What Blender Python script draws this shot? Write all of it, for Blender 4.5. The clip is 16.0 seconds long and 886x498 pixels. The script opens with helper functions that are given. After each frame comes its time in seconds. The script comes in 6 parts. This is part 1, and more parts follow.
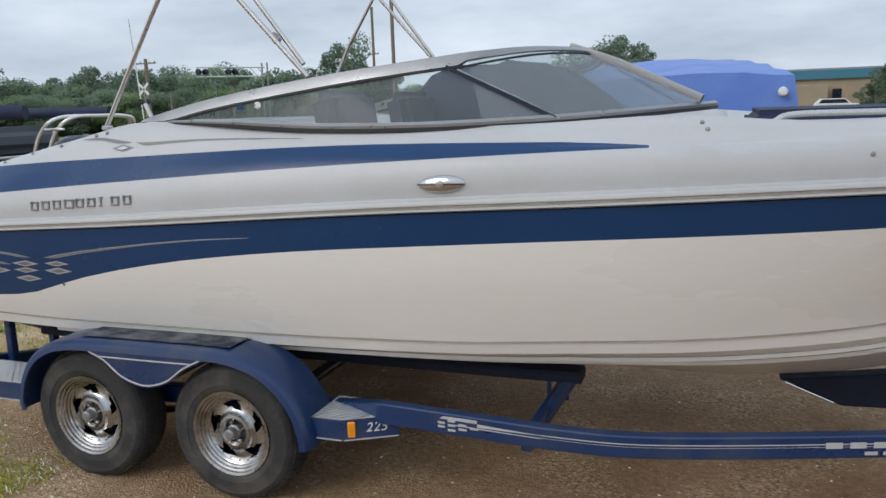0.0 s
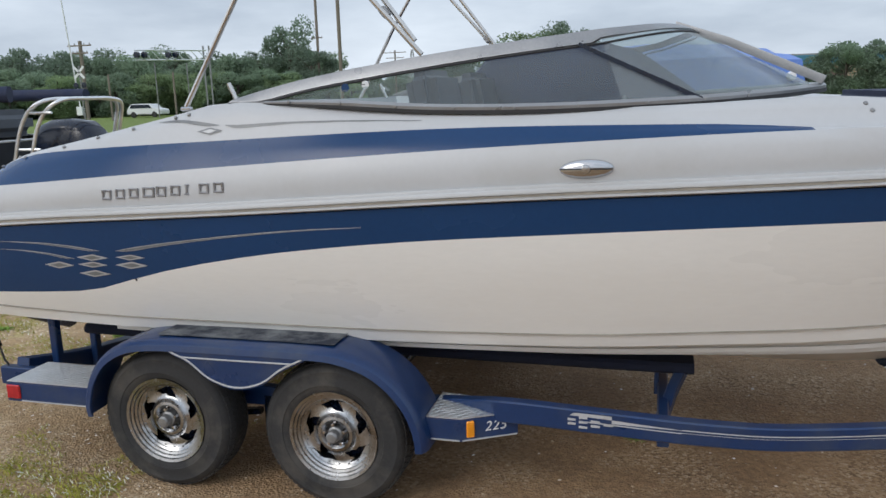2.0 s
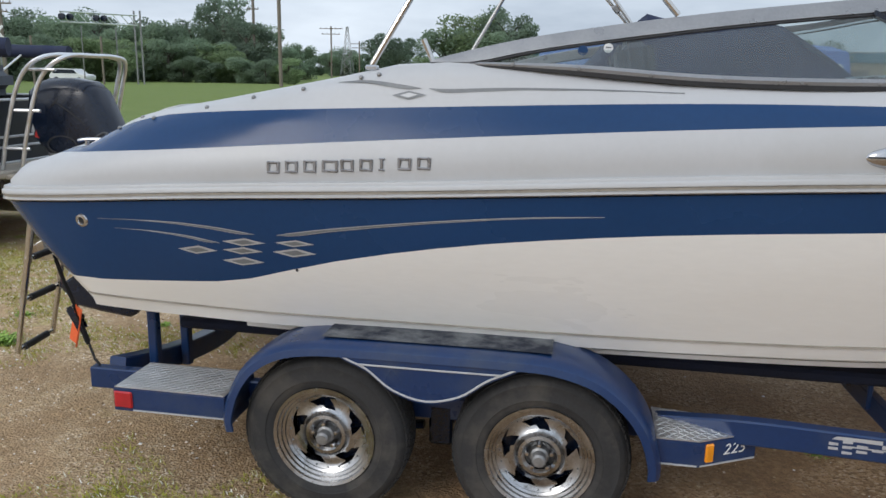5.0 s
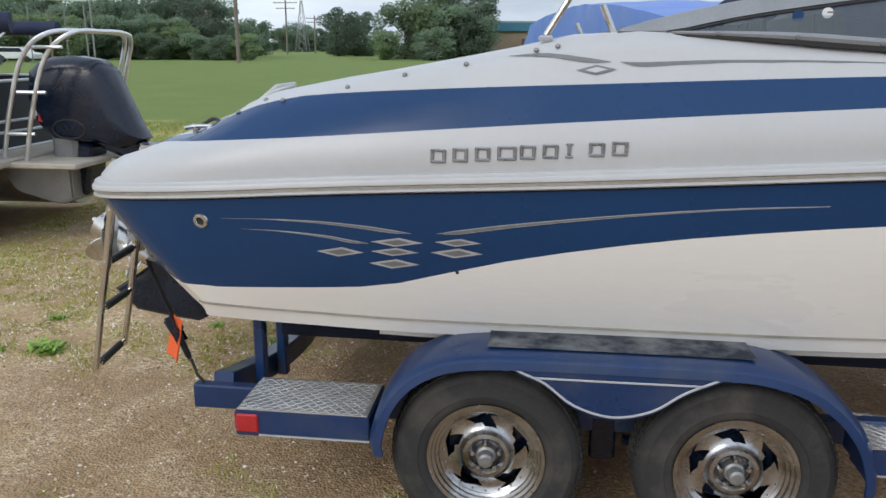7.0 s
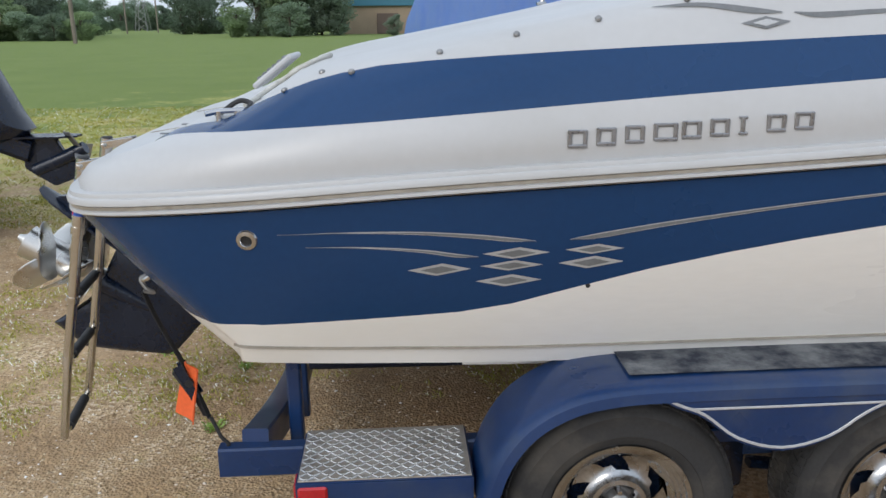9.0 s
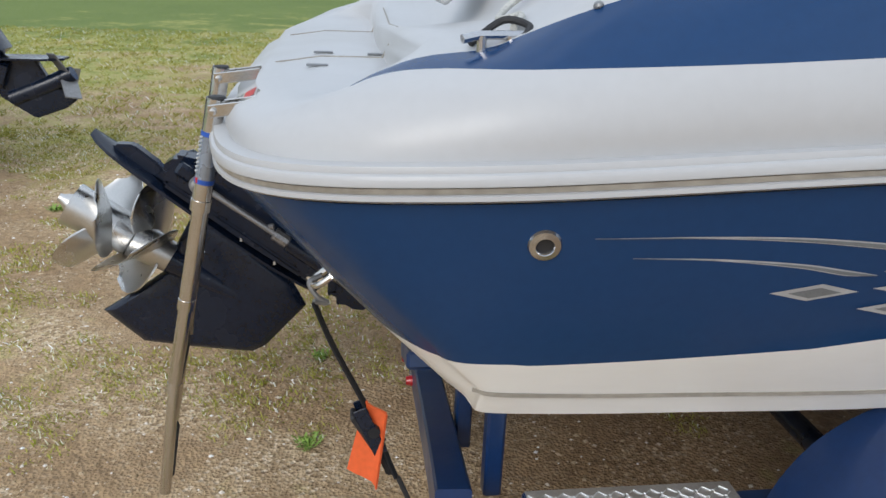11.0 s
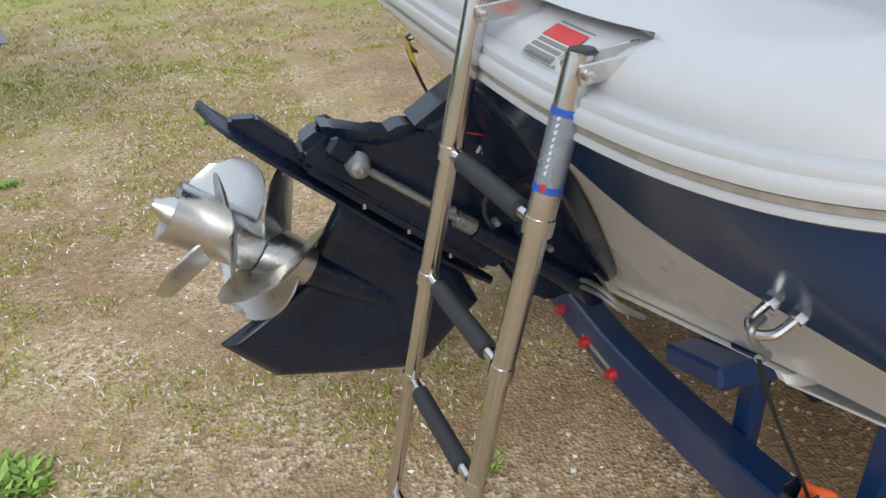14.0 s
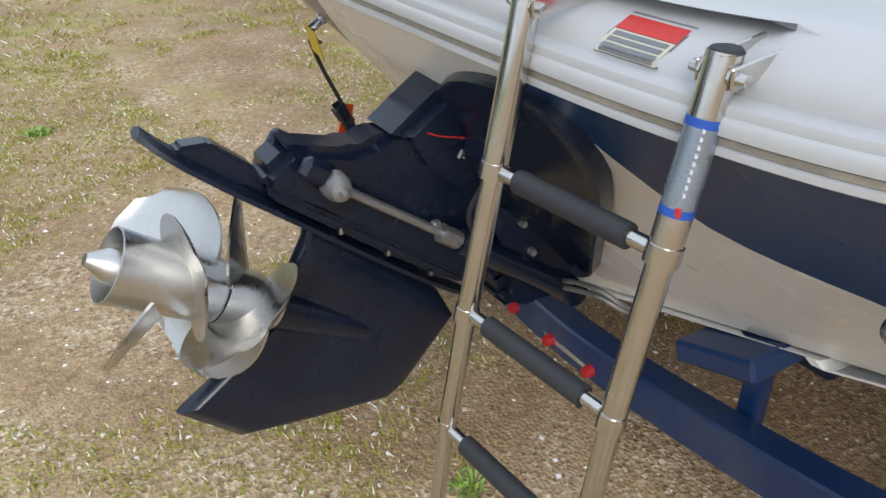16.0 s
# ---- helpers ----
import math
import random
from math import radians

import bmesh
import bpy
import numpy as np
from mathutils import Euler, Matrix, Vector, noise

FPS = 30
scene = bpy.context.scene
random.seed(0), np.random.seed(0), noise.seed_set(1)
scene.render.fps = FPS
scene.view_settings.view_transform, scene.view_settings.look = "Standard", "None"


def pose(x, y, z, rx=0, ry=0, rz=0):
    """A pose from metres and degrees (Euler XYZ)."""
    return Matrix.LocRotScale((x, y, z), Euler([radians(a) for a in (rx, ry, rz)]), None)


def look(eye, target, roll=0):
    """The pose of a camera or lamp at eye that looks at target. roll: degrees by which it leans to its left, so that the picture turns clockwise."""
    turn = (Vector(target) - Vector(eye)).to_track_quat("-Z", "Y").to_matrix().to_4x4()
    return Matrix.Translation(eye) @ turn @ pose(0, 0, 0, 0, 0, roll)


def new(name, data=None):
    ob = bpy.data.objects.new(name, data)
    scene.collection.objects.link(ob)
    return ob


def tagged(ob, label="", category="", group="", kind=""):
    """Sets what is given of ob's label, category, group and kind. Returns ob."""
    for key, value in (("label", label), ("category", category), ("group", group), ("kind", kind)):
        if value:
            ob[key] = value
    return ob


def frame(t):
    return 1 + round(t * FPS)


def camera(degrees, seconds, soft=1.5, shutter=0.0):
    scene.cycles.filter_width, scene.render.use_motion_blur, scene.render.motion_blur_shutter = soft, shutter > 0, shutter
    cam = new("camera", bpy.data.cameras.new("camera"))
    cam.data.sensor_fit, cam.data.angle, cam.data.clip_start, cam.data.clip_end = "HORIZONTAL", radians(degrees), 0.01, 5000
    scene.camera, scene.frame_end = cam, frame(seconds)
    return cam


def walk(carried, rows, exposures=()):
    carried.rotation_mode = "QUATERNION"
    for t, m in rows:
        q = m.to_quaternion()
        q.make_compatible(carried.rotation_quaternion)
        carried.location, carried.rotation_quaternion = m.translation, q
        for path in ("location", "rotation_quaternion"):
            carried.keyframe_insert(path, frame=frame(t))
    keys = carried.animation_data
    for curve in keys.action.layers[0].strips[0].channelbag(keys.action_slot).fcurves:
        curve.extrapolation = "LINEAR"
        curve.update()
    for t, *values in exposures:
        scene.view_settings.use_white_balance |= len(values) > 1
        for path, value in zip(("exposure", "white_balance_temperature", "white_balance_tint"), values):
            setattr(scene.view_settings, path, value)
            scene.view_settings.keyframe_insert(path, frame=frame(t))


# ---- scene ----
cam = camera(59.4, 16.0)
METRES, EYE, TILT, LEAN, TURN = 6.72, 1.83, 0.0, 0.0, 20.0
ROWS = [
    (0.0, 0.0, 0.0, 0.0, -0.34, -10.26, 1.88),
    (0.5, -0.0238, 0.0154, -0.0001, -0.98, -10.31, 1.97),
    (1.0, -0.0545, 0.022, 0.001, -2.02, -10.48, 1.97),
    (1.5, -0.0884, 0.0267, 0.0022, -3.35, -10.92, 1.88),
    (2.0, -0.1151, 0.0337, 0.0004, -4.65, -11.44, 1.71),
    (2.5, -0.1442, 0.0567, -0.0, -5.96, -11.96, 1.35),
    (3.0, -0.1737, 0.0703, -0.0029, -7.1, -12.25, 0.88),
    (5.5, -0.3136, 0.1449, -0.0081, -10.12, -13.02, -1.19),
    (6.0, -0.3467, 0.1535, -0.007, -10.7, -13.43, -1.19),
    (6.5, -0.3668, 0.1757, -0.013, -11.52, -14.0, -0.85),
    (7.0, -0.3846, 0.2088, -0.0103, -12.9, -14.58, -0.33),
    (7.5, -0.4081, 0.234, -0.0146, -15.14, -15.09, 0.34),
    (8.0, -0.4314, 0.266, -0.0161, -18.22, -15.57, 0.84),
    (10.5, -0.5048, 0.4389, -0.0304, -27.32, -18.91, -1.55),
    (11.0, -0.5235, 0.4796, -0.0342, -27.16, -20.76, -2.19),
    (11.5, -0.5407, 0.5058, -0.035, -27.11, -22.58, -2.33),
    (12.0, -0.5621, 0.5347, -0.0369, -27.69, -24.17, -1.77),
    (12.5, -0.5739, 0.5533, -0.0393, -28.83, -25.53, -0.98),
    (13.0, -0.5755, 0.583, -0.0405, -30.62, -26.56, -0.17),
    (13.5, -0.5738, 0.6106, -0.0433, -33.15, -27.26, 0.34),
    (14.0, -0.5808, 0.6242, -0.0435, -36.87, -27.69, 0.72),
    (14.5, -0.6005, 0.6421, -0.0414, -41.43, -28.01, 0.89),
    (15.0, -0.6116, 0.6538, -0.0407, -45.84, -28.35, 0.79),
    (15.5, -0.6088, 0.6655, -0.043, -49.22, -28.93, 0.6),
    (16.0, -0.5964, 0.6828, -0.0448, -51.32, -29.61, 0.24),
]
walk(cam, [(t, pose(4.6, -4.22, EYE, TILT, LEAN, TURN) @ pose(METRES * x, METRES * y, METRES * z, 90 + pitch, roll, yaw)) for t, x, y, z, yaw, pitch, roll in ROWS], exposures=((0.0, 0.46), (5.5, 0.54), (8.0, 0.64), (11.0, 0.66), (16.0, 0.84)))

# ---- light ----
SUN_AZ, SUN_EL = 212.0, 33.0
world = bpy.data.worlds.new("overcast_sky")
scene.world = world
world.use_nodes = True
wn, wl = world.node_tree.nodes, world.node_tree.links
for n in list(wn):
    wn.remove(n)
w_out = wn.new("ShaderNodeOutputWorld")
w_bg = wn.new("ShaderNodeBackground")
w_sky = wn.new("ShaderNodeTexSky")
w_sky.sky_type = 'NISHITA'
w_sky.sun_disc = False
w_sky.sun_elevation = radians(SUN_EL)
w_sky.sun_rotation = radians(SUN_AZ)
w_sky.dust_density = 4.0
w_co = wn.new("ShaderNodeTexCoord")
w_map = wn.new("ShaderNodeMapping")
w_map.inputs["Scale"].default_value = (1.0, 1.0, 4.0)
w_noise = wn.new("ShaderNodeTexNoise")
w_noise.inputs["Scale"].default_value = 2.6
w_noise.inputs["Detail"].default_value = 7.0
w_noise.inputs["Roughness"].default_value = 0.55
w_ramp = wn.new("ShaderNodeValToRGB")
w_ramp.color_ramp.elements[0].position = 0.33
w_ramp.color_ramp.elements[0].color = (4.0, 4.7, 5.7, 1)
w_ramp.color_ramp.elements[1].position = 0.68
w_ramp.color_ramp.elements[1].color = (6.9, 7.7, 8.7, 1)
w_mix = wn.new("ShaderNodeMix")
w_mix.data_type = 'RGBA'
w_mix.inputs["Factor"].default_value = 0.88
wl.new(w_co.outputs["Generated"], w_map.inputs["Vector"])
wl.new(w_map.outputs["Vector"], w_noise.inputs["Vector"])
wl.new(w_noise.outputs["Fac"], w_ramp.inputs["Fac"])
wl.new(w_sky.outputs["Color"], w_mix.inputs["A"])
wl.new(w_ramp.outputs["Color"], w_mix.inputs["B"])
# an overcast sky is brighter towards the zenith
w_sep = wn.new("ShaderNodeSeparateXYZ")
wl.new(w_co.outputs["Generated"], w_sep.inputs[0])
w_zen = wn.new("ShaderNodeMapRange")
w_zen.inputs["From Min"].default_value, w_zen.inputs["From Max"].default_value = 0.05, 0.9
w_zen.inputs["To Min"].default_value, w_zen.inputs["To Max"].default_value = 0.94, 1.15
wl.new(w_sep.outputs["Z"], w_zen.inputs["Value"])
w_mul = wn.new("ShaderNodeVectorMath")
w_mul.operation = 'SCALE'
wl.new(w_mix.outputs["Result"], w_mul.inputs[0])
wl.new(w_zen.outputs["Result"], w_mul.inputs["Scale"])
wl.new(w_mul.outputs["Vector"], w_bg.inputs["Color"])
wl.new(w_bg.outputs["Background"], w_out.inputs["Surface"])
w_bg.inputs["Strength"].default_value = 0.095

sun = new("sun", bpy.data.lights.new("sun", 'SUN'))
sun.data.energy = 0.7
sun.data.angle = radians(28)
sun.data.color = (1.0, 0.975, 0.94)
sd = Vector((math.sin(radians(SUN_AZ)) * math.cos(radians(SUN_EL)), math.cos(radians(SUN_AZ)) * math.cos(radians(SUN_EL)), math.sin(radians(SUN_EL))))
sun.matrix_world = look(sd * 50, (0, 0, 0))


# ---- materials ----
def mat(name, color, rough=0.5, metal=0.0, var=0.15, scale=6.0, fine=60.0, bump=0.1, dist=0.003, coat=0.0, stain=None, stain_amt=0.0, trans=0.0, rvar=0.1, stretch=(1, 1, 1), each=0.0):
    """Two scales of noise over a base colour, a stain colour in blotches, fine relief."""
    m = bpy.data.materials.new(name)
    m.use_nodes = True
    nt = m.node_tree
    b = nt.nodes["Principled BSDF"]
    L = nt.links.new
    co = nt.nodes.new("ShaderNodeTexCoord")
    mp = nt.nodes.new("ShaderNodeMapping")
    mp.inputs["Scale"].default_value = stretch
    L(co.outputs["Object"], mp.inputs["Vector"])
    n1 = nt.nodes.new("ShaderNodeTexNoise")
    n1.inputs["Scale"].default_value = scale
    n1.inputs["Detail"].default_value = 5
    n2 = nt.nodes.new("ShaderNodeTexNoise")
    n2.inputs["Scale"].default_value = fine
    n2.inputs["Detail"].default_value = 4
    L(mp.outputs["Vector"], n1.inputs["Vector"])
    L(mp.outputs["Vector"], n2.inputs["Vector"])
    add = nt.nodes.new("ShaderNodeMath")
    add.operation = 'ADD'
    L(n1.outputs["Fac"], add.inputs[0])
    L(n2.outputs["Fac"], add.inputs[1])
    mr = nt.nodes.new("ShaderNodeMapRange")
    mr.inputs["From Min"].default_value = 0.6
    mr.inputs["From Max"].default_value = 1.4
    mr.inputs["To Min"].default_value = 1 - var
    mr.inputs["To Max"].default_value = 1 + var
    L(add.outputs[0], mr.inputs["Value"])
    value = mr.outputs["Result"]
    if each:
        oi = nt.nodes.new("ShaderNodeObjectInfo")
        er = nt.nodes.new("ShaderNodeMapRange")
        er.inputs["To Min"].default_value = 1 - each
        er.inputs["To Max"].default_value = 1 + each
        L(oi.outputs["Random"], er.inputs["Value"])
        mu = nt.nodes.new("ShaderNodeMath")
        mu.operation = 'MULTIPLY'
        L(value, mu.inputs[0])
        L(er.outputs["Result"], mu.inputs[1])
        value = mu.outputs[0]
    hs = nt.nodes.new("ShaderNodeHueSaturation")
    hs.inputs["Color"].default_value = (*color, 1)
    L(value, hs.inputs["Value"])
    out = hs.outputs["Color"]
    if stain:
        n3 = nt.nodes.new("ShaderNodeTexNoise")
        n3.inputs["Scale"].default_value = scale * 0.6
        n3.inputs["Detail"].default_value = 8
        n3.inputs["Roughness"].default_value = 0.65
        L(mp.outputs["Vector"], n3.inputs["Vector"])
        sr = nt.nodes.new("ShaderNodeMapRange")
        sr.inputs["From Min"].default_value = 0.62 - 0.35 * stain_amt
        sr.inputs["From Max"].default_value = 0.78 - 0.25 * stain_amt
        L(n3.outputs["Fac"], sr.inputs["Value"])
        mx = nt.nodes.new("ShaderNodeMix")
        mx.data_type = 'RGBA'
        L(sr.outputs["Result"], mx.inputs["Factor"])
        L(out, mx.inputs["A"])
        mx.inputs["B"].default_value = (*stain, 1)
        out = mx.outputs["Result"]
    L(out, b.inputs["Base Color"])
    rr = nt.nodes.new("ShaderNodeMapRange")
    rr.inputs["From Min"].default_value = 0.3
    rr.inputs["From Max"].default_value = 0.7
    rr.inputs["To Min"].default_value = max(0.02, rough - rvar)
    rr.inputs["To Max"].default_value = min(1, rough + rvar)
    L(n1.outputs["Fac"], rr.inputs["Value"])
    L(rr.outputs["Result"], b.inputs["Roughness"])
    b.inputs["Metallic"].default_value = metal
    b.inputs["Coat Weight"].default_value = coat
    b.inputs["Coat Roughness"].default_value = 0.06
    b.inputs["Transmission Weight"].default_value = trans
    if bump:
        bp = nt.nodes.new("ShaderNodeBump")
        bp.inputs["Strength"].default_value = bump
        bp.inputs["Distance"].default_value = dist
        L(n2.outputs["Fac"], bp.inputs["Height"])
        L(bp.outputs["Normal"], b.inputs["Normal"])
    return m


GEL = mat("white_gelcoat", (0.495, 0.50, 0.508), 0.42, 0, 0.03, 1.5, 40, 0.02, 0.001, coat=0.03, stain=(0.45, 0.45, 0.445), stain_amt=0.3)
HULLW = mat("cream_gelcoat", (0.81, 0.795, 0.765), 0.3, 0, 0.03, 1.2, 40, 0.02, 0.001, coat=0.25, stain=(0.765, 0.74, 0.70), stain_amt=0.35, stretch=(0.4, 1, 1.6))
NAVY = mat("navy_gelcoat", (0.010, 0.046, 0.135), 0.22, 0, 0.08, 1.5, 50, 0.015, 0.001)
NAVY.node_tree.nodes["Principled BSDF"].inputs["Specular IOR Level"].default_value = 0.32
TBLUE = mat("trailer_blue_paint", (0.007, 0.031, 0.108), 0.34, 0, 0.15, 4, 60, 0.04, 0.001, coat=0.2, stain=(0.04, 0.06, 0.11), stain_amt=0.35)
RUBBER = mat("tyre_rubber", (0.027, 0.027, 0.028), 0.8, 0, 0.25, 7, 90, 0.35, 0.002, stain=(0.075, 0.068, 0.06), stain_amt=0.4)
DARK = mat("black_paint", (0.006, 0.012, 0.028), 0.22, 0, 0.3, 5, 70, 0.02, 0.001)
BLACKR = mat("black_rubber", (0.02, 0.02, 0.022), 0.6, 0, 0.3, 6, 80, 0.2, 0.001)
STEEL = mat("stainless_steel", (0.62, 0.6, 0.57), 0.2, 1, 0.08, 8, 120, 0.03, 0.0005)
CHROME = mat("chrome", (0.55, 0.55, 0.56), 0.2, 1, 0.06, 8, 120, 0.02, 0.0005)
RIMM = mat("chromed_wheel", (0.47, 0.475, 0.485), 0.26, 1, 0.18, 10, 90, 0.06, 0.001, stain=(0.2, 0.18, 0.155), stain_amt=0.35)
ALU = mat("aluminium_plate", (0.78, 0.79, 0.80), 0.42, 1, 0.15, 9, 120, 0.08, 0.001)
PROPM = mat("brushed_prop_steel", (0.62, 0.61, 0.59), 0.3, 1, 0.08, 8, 150, 0.08, 0.0006)
GALV = mat("grey_metal", (0.3, 0.3, 0.3), 0.5, 0.7, 0.25, 8, 70, 0.15, 0.001)
RAILG = mat("grey_vinyl_insert", (0.3, 0.275, 0.235), 0.5, 0, 0.3, 12, 70, 0.1, 0.001, stretch=(0.5, 1, 1))
SILVER = mat("silver_decal", (0.5, 0.51, 0.52), 0.55, 0.3, 0.1, 30, 200, 0.02, 0.0005)
GREYD = mat("grey_decal", (0.17, 0.18, 0.19), 0.4, 0, 0.2, 30, 200, 0.0)
ORANGE = mat("orange_flag_vinyl", (0.75, 0.12, 0.03), 0.5, 0, 0.12, 10, 80, 0.1, 0.001)
REDL = mat("red_lens", (0.42, 0.012, 0.02), 0.15, 0, 0.2, 20, 200, 0.05, 0.0005, coat=0.5)
AMBER = mat("amber_lens", (0.85, 0.3, 0.015), 0.2, 0, 0.15, 20, 200, 0.05, 0.0005, coat=0.5)
WHITEP = mat("white_print", (0.72, 0.73, 0.74), 0.45, 0, 0.05, 10, 90, 0.0)
FRAMEG = mat("grey_anodised_frame", (0.30, 0.305, 0.315), 0.36, 0.6, 0.1, 10, 90, 0.03, 0.0005)
DULLCH = mat("dull_chrome", (0.30, 0.30, 0.31), 0.3, 0.7, 0.2, 20, 120, 0.05, 0.0005)
CARPET = mat("navy_bunk_carpet", (0.012, 0.016, 0.035), 0.95, 0, 0.3, 8, 150, 0.5, 0.003)


def glass_mat(name, color, rough=0.02, mixv=0.72):
    m = bpy.data.materials.new(name)
    m.use_nodes = True
    nt = m.node_tree
    b = nt.nodes["Principled BSDF"]
    # pale base colour stands in for the sky reflected in the panes
    b.inputs["Base Color"].default_value = (0.34, 0.38, 0.39, 1)
    b.inputs["Roughness"].default_value = rough
    tr = nt.nodes.new("ShaderNodeBsdfTransparent")
    tr.inputs["Color"].default_value = (*color, 1)
    mx = nt.nodes.new("ShaderNodeMixShader")
    mx.inputs["Fac"].default_value = mixv
    nt.links.new(b.outputs["BSDF"], mx.inputs[1])
    nt.links.new(tr.outputs["BSDF"], mx.inputs[2])
    nt.links.new(mx.outputs["Shader"], nt.nodes["Material Output"].inputs["Surface"])
    return m


GLASS = glass_mat("tinted_acrylic", (0.80, 0.87, 0.87), 0.03, 0.78)
# front pane: more of the painted sky reflection, less see-through
SKYGLASS = glass_mat("sky_sheen_acrylic", (0.72, 0.82, 0.83), 0.10, 0.58)


# ---- mesh helpers ----


def thing(name, at, label, category, group="", kind=""):
    e = new(name)
    e.location = at
    e.empty_display_size = 0.2
    return tagged(e, label, category, group, kind)


def base_of(ob):
    p = Vector((0, 0, 0))
    while ob is not None:
        p += ob.location
        ob = ob.parent
    return p


def part(name, bm, material, parent=None, label="", smooth=True, crease=35):
    """Links a bmesh, built in world metres, as one mesh object under a thing or a part."""
    me = bpy.data.meshes.new(name)
    if parent is not None:
        bmesh.ops.translate(bm, verts=bm.verts[:], vec=-base_of(parent))
    bm.to_mesh(me)
    bm.free()
    for m in (material if isinstance(material, (list, tuple)) else [material]):
        me.materials.append(m)
    if smooth:
        me.polygons.foreach_set("use_smooth", [True] * len(me.polygons))
        me.set_sharp_from_angle(angle=radians(crease))
    ob = new(name, me)
    if parent is not None:
        ob.parent = parent
    if label:
        ob["label"] = label
    return ob


def spline(pts, n=6, closed=False):
    """Catmull-Rom through points of any dimension, n steps a segment."""
    p = [np.array(q, float) for q in pts]
    out = []
    m = len(p)
    segs = m if closed else m - 1
    for i in range(segs):
        a = p[(i - 1) % m] if closed or i > 0 else 2 * p[0] - p[1]
        b, c = p[i], p[(i + 1) % m]
        d = p[(i + 2) % m] if closed or i + 2 < m else 2 * p[-1] - p[-2]
        for k in range(n):
            t = k / n
            out.append(0.5 * ((2 * b) + (c - a) * t + (2 * a - 5 * b + 4 * c - d) * t * t + (3 * b - a - 3 * c + d) * t ** 3))
    if not closed:
        out.append(p[-1])
    return out


def curve1(knots):
    """A smooth function through (x, value) knots, without overshoot."""
    xs = np.array([k[0] for k in knots], float)
    ys = np.array([k[1] for k in knots], float)
    h = np.diff(xs)
    d = np.diff(ys) / h
    s = np.zeros(len(xs))
    s[0], s[-1] = d[0], d[-1]
    for i in range(1, len(xs) - 1):
        s[i] = 0 if d[i - 1] * d[i] <= 0 else 2 * d[i - 1] * d[i] / (d[i - 1] + d[i])

    def f(x):
        x = min(max(x, xs[0]), xs[-1])
        i = min(int(np.searchsorted(xs, x, side="right")) - 1, len(xs) - 2)
        t = (x - xs[i]) / h[i]
        return float((2 * t ** 3 - 3 * t * t + 1) * ys[i] + (t ** 3 - 2 * t * t + t) * h[i] * s[i] + (3 * t * t - 2 * t ** 3) * ys[i + 1] + (t ** 3 - t * t) * h[i] * s[i + 1])
    return f


def loft(bm, rows, closed=False, mats=None, skip=None):
    """Faces between rows of points of equal length. mats: a slot for each band, or a function of band and column."""
    vs = [[bm.verts.new(p) for p in r] for r in rows]
    n = len(rows[0])
    for i in range(len(rows) - 1):
        for j in range(n if closed else n - 1):
            if skip and skip(i, j):
                continue
            k = (j + 1) % n
            try:
                f = bm.faces.new((vs[i][j], vs[i][k], vs[i + 1][k], vs[i + 1][j]))
            except ValueError:
                continue
            if mats:
                f.material_index = mats(i, j) if callable(mats) else mats[i]
    return vs


def frames(path):
    """Tangent, side and up along a path of points."""
    p = [Vector(q) for q in path]
    out = []
    up = Vector((0, 0, 1))
    for i, q in enumerate(p):
        t = (p[min(i + 1, len(p) - 1)] - p[max(i - 1, 0)]).normalized()
        if i == 0:
            side = t.cross(up)
            if side.length < 0.2:
                side = t.cross(Vector((1, 0, 0)))
            side.normalize()
        else:
            side = (side - t * side.dot(t)).normalized()
        out.append((q, t, side, side.cross(t).normalized()))
    return out


def sweep(bm, path, section, caps=True):
    """A section of (side, up) points along a path."""
    rows = [[tuple(q + s * a + u * b) for a, b in section] for q, t, s, u in frames(path)]
    vs = loft(bm, rows, closed=True)
    if caps:
        bm.faces.new(vs[0][::-1])
        bm.faces.new(vs[-1])
    return bm


def ring(r, n=10, ry=None):
    return [(r * math.cos(2 * math.pi * i / n), (ry or r) * math.sin(2 * math.pi * i / n)) for i in range(n)]


def tube(path, r, n=10, bm=None, ry=None):
    return sweep(bm or bmesh.new(), path, ring(r, n, ry))


def box(size, at, bevel=0.0, rot=(0, 0, 0), bm=None, seg=1):
    b = bmesh.new()
    bmesh.ops.create_cube(b, size=1)
    bmesh.ops.scale(b, vec=size, verts=b.verts[:])
    if bevel:
        bmesh.ops.bevel(b, geom=b.edges[:], offset=bevel, segments=seg, affect='EDGES')
    bmesh.ops.transform(b, matrix=pose(*at, *rot), verts=b.verts[:])
    return join(bm, b) if bm is not None else b


def join(bm, other):
    me = bpy.data.meshes.new("tmp")
    other.to_mesh(me)
    other.free()
    bm.from_mesh(me)
    bpy.data.meshes.remove(me)
    return bm


def lathe(profile, at, axis="y", n=32, bm=None, turn=None):
    """Turns (radius, along) points round an axis through at."""
    b = bmesh.new()
    rows = []
    for r, a in profile:
        row = []
        for i in range(n):
            w = 2 * math.pi * i / n
            c, s = r * math.cos(w), r * math.sin(w)
            row.append({"y": (c, a, s), "x": (a, c, s), "z": (c, s, a)}[axis])
        rows.append(row)
    loft(b, rows, closed=True)
    bmesh.ops.remove_doubles(b, verts=b.verts[:], dist=1e-5)
    bmesh.ops.recalc_face_normals(b, faces=b.faces[:])
    bmesh.ops.transform(b, matrix=Matrix.Translation(at) @ (turn or Matrix()), verts=b.verts[:])
    return join(bm, b) if bm is not None else b


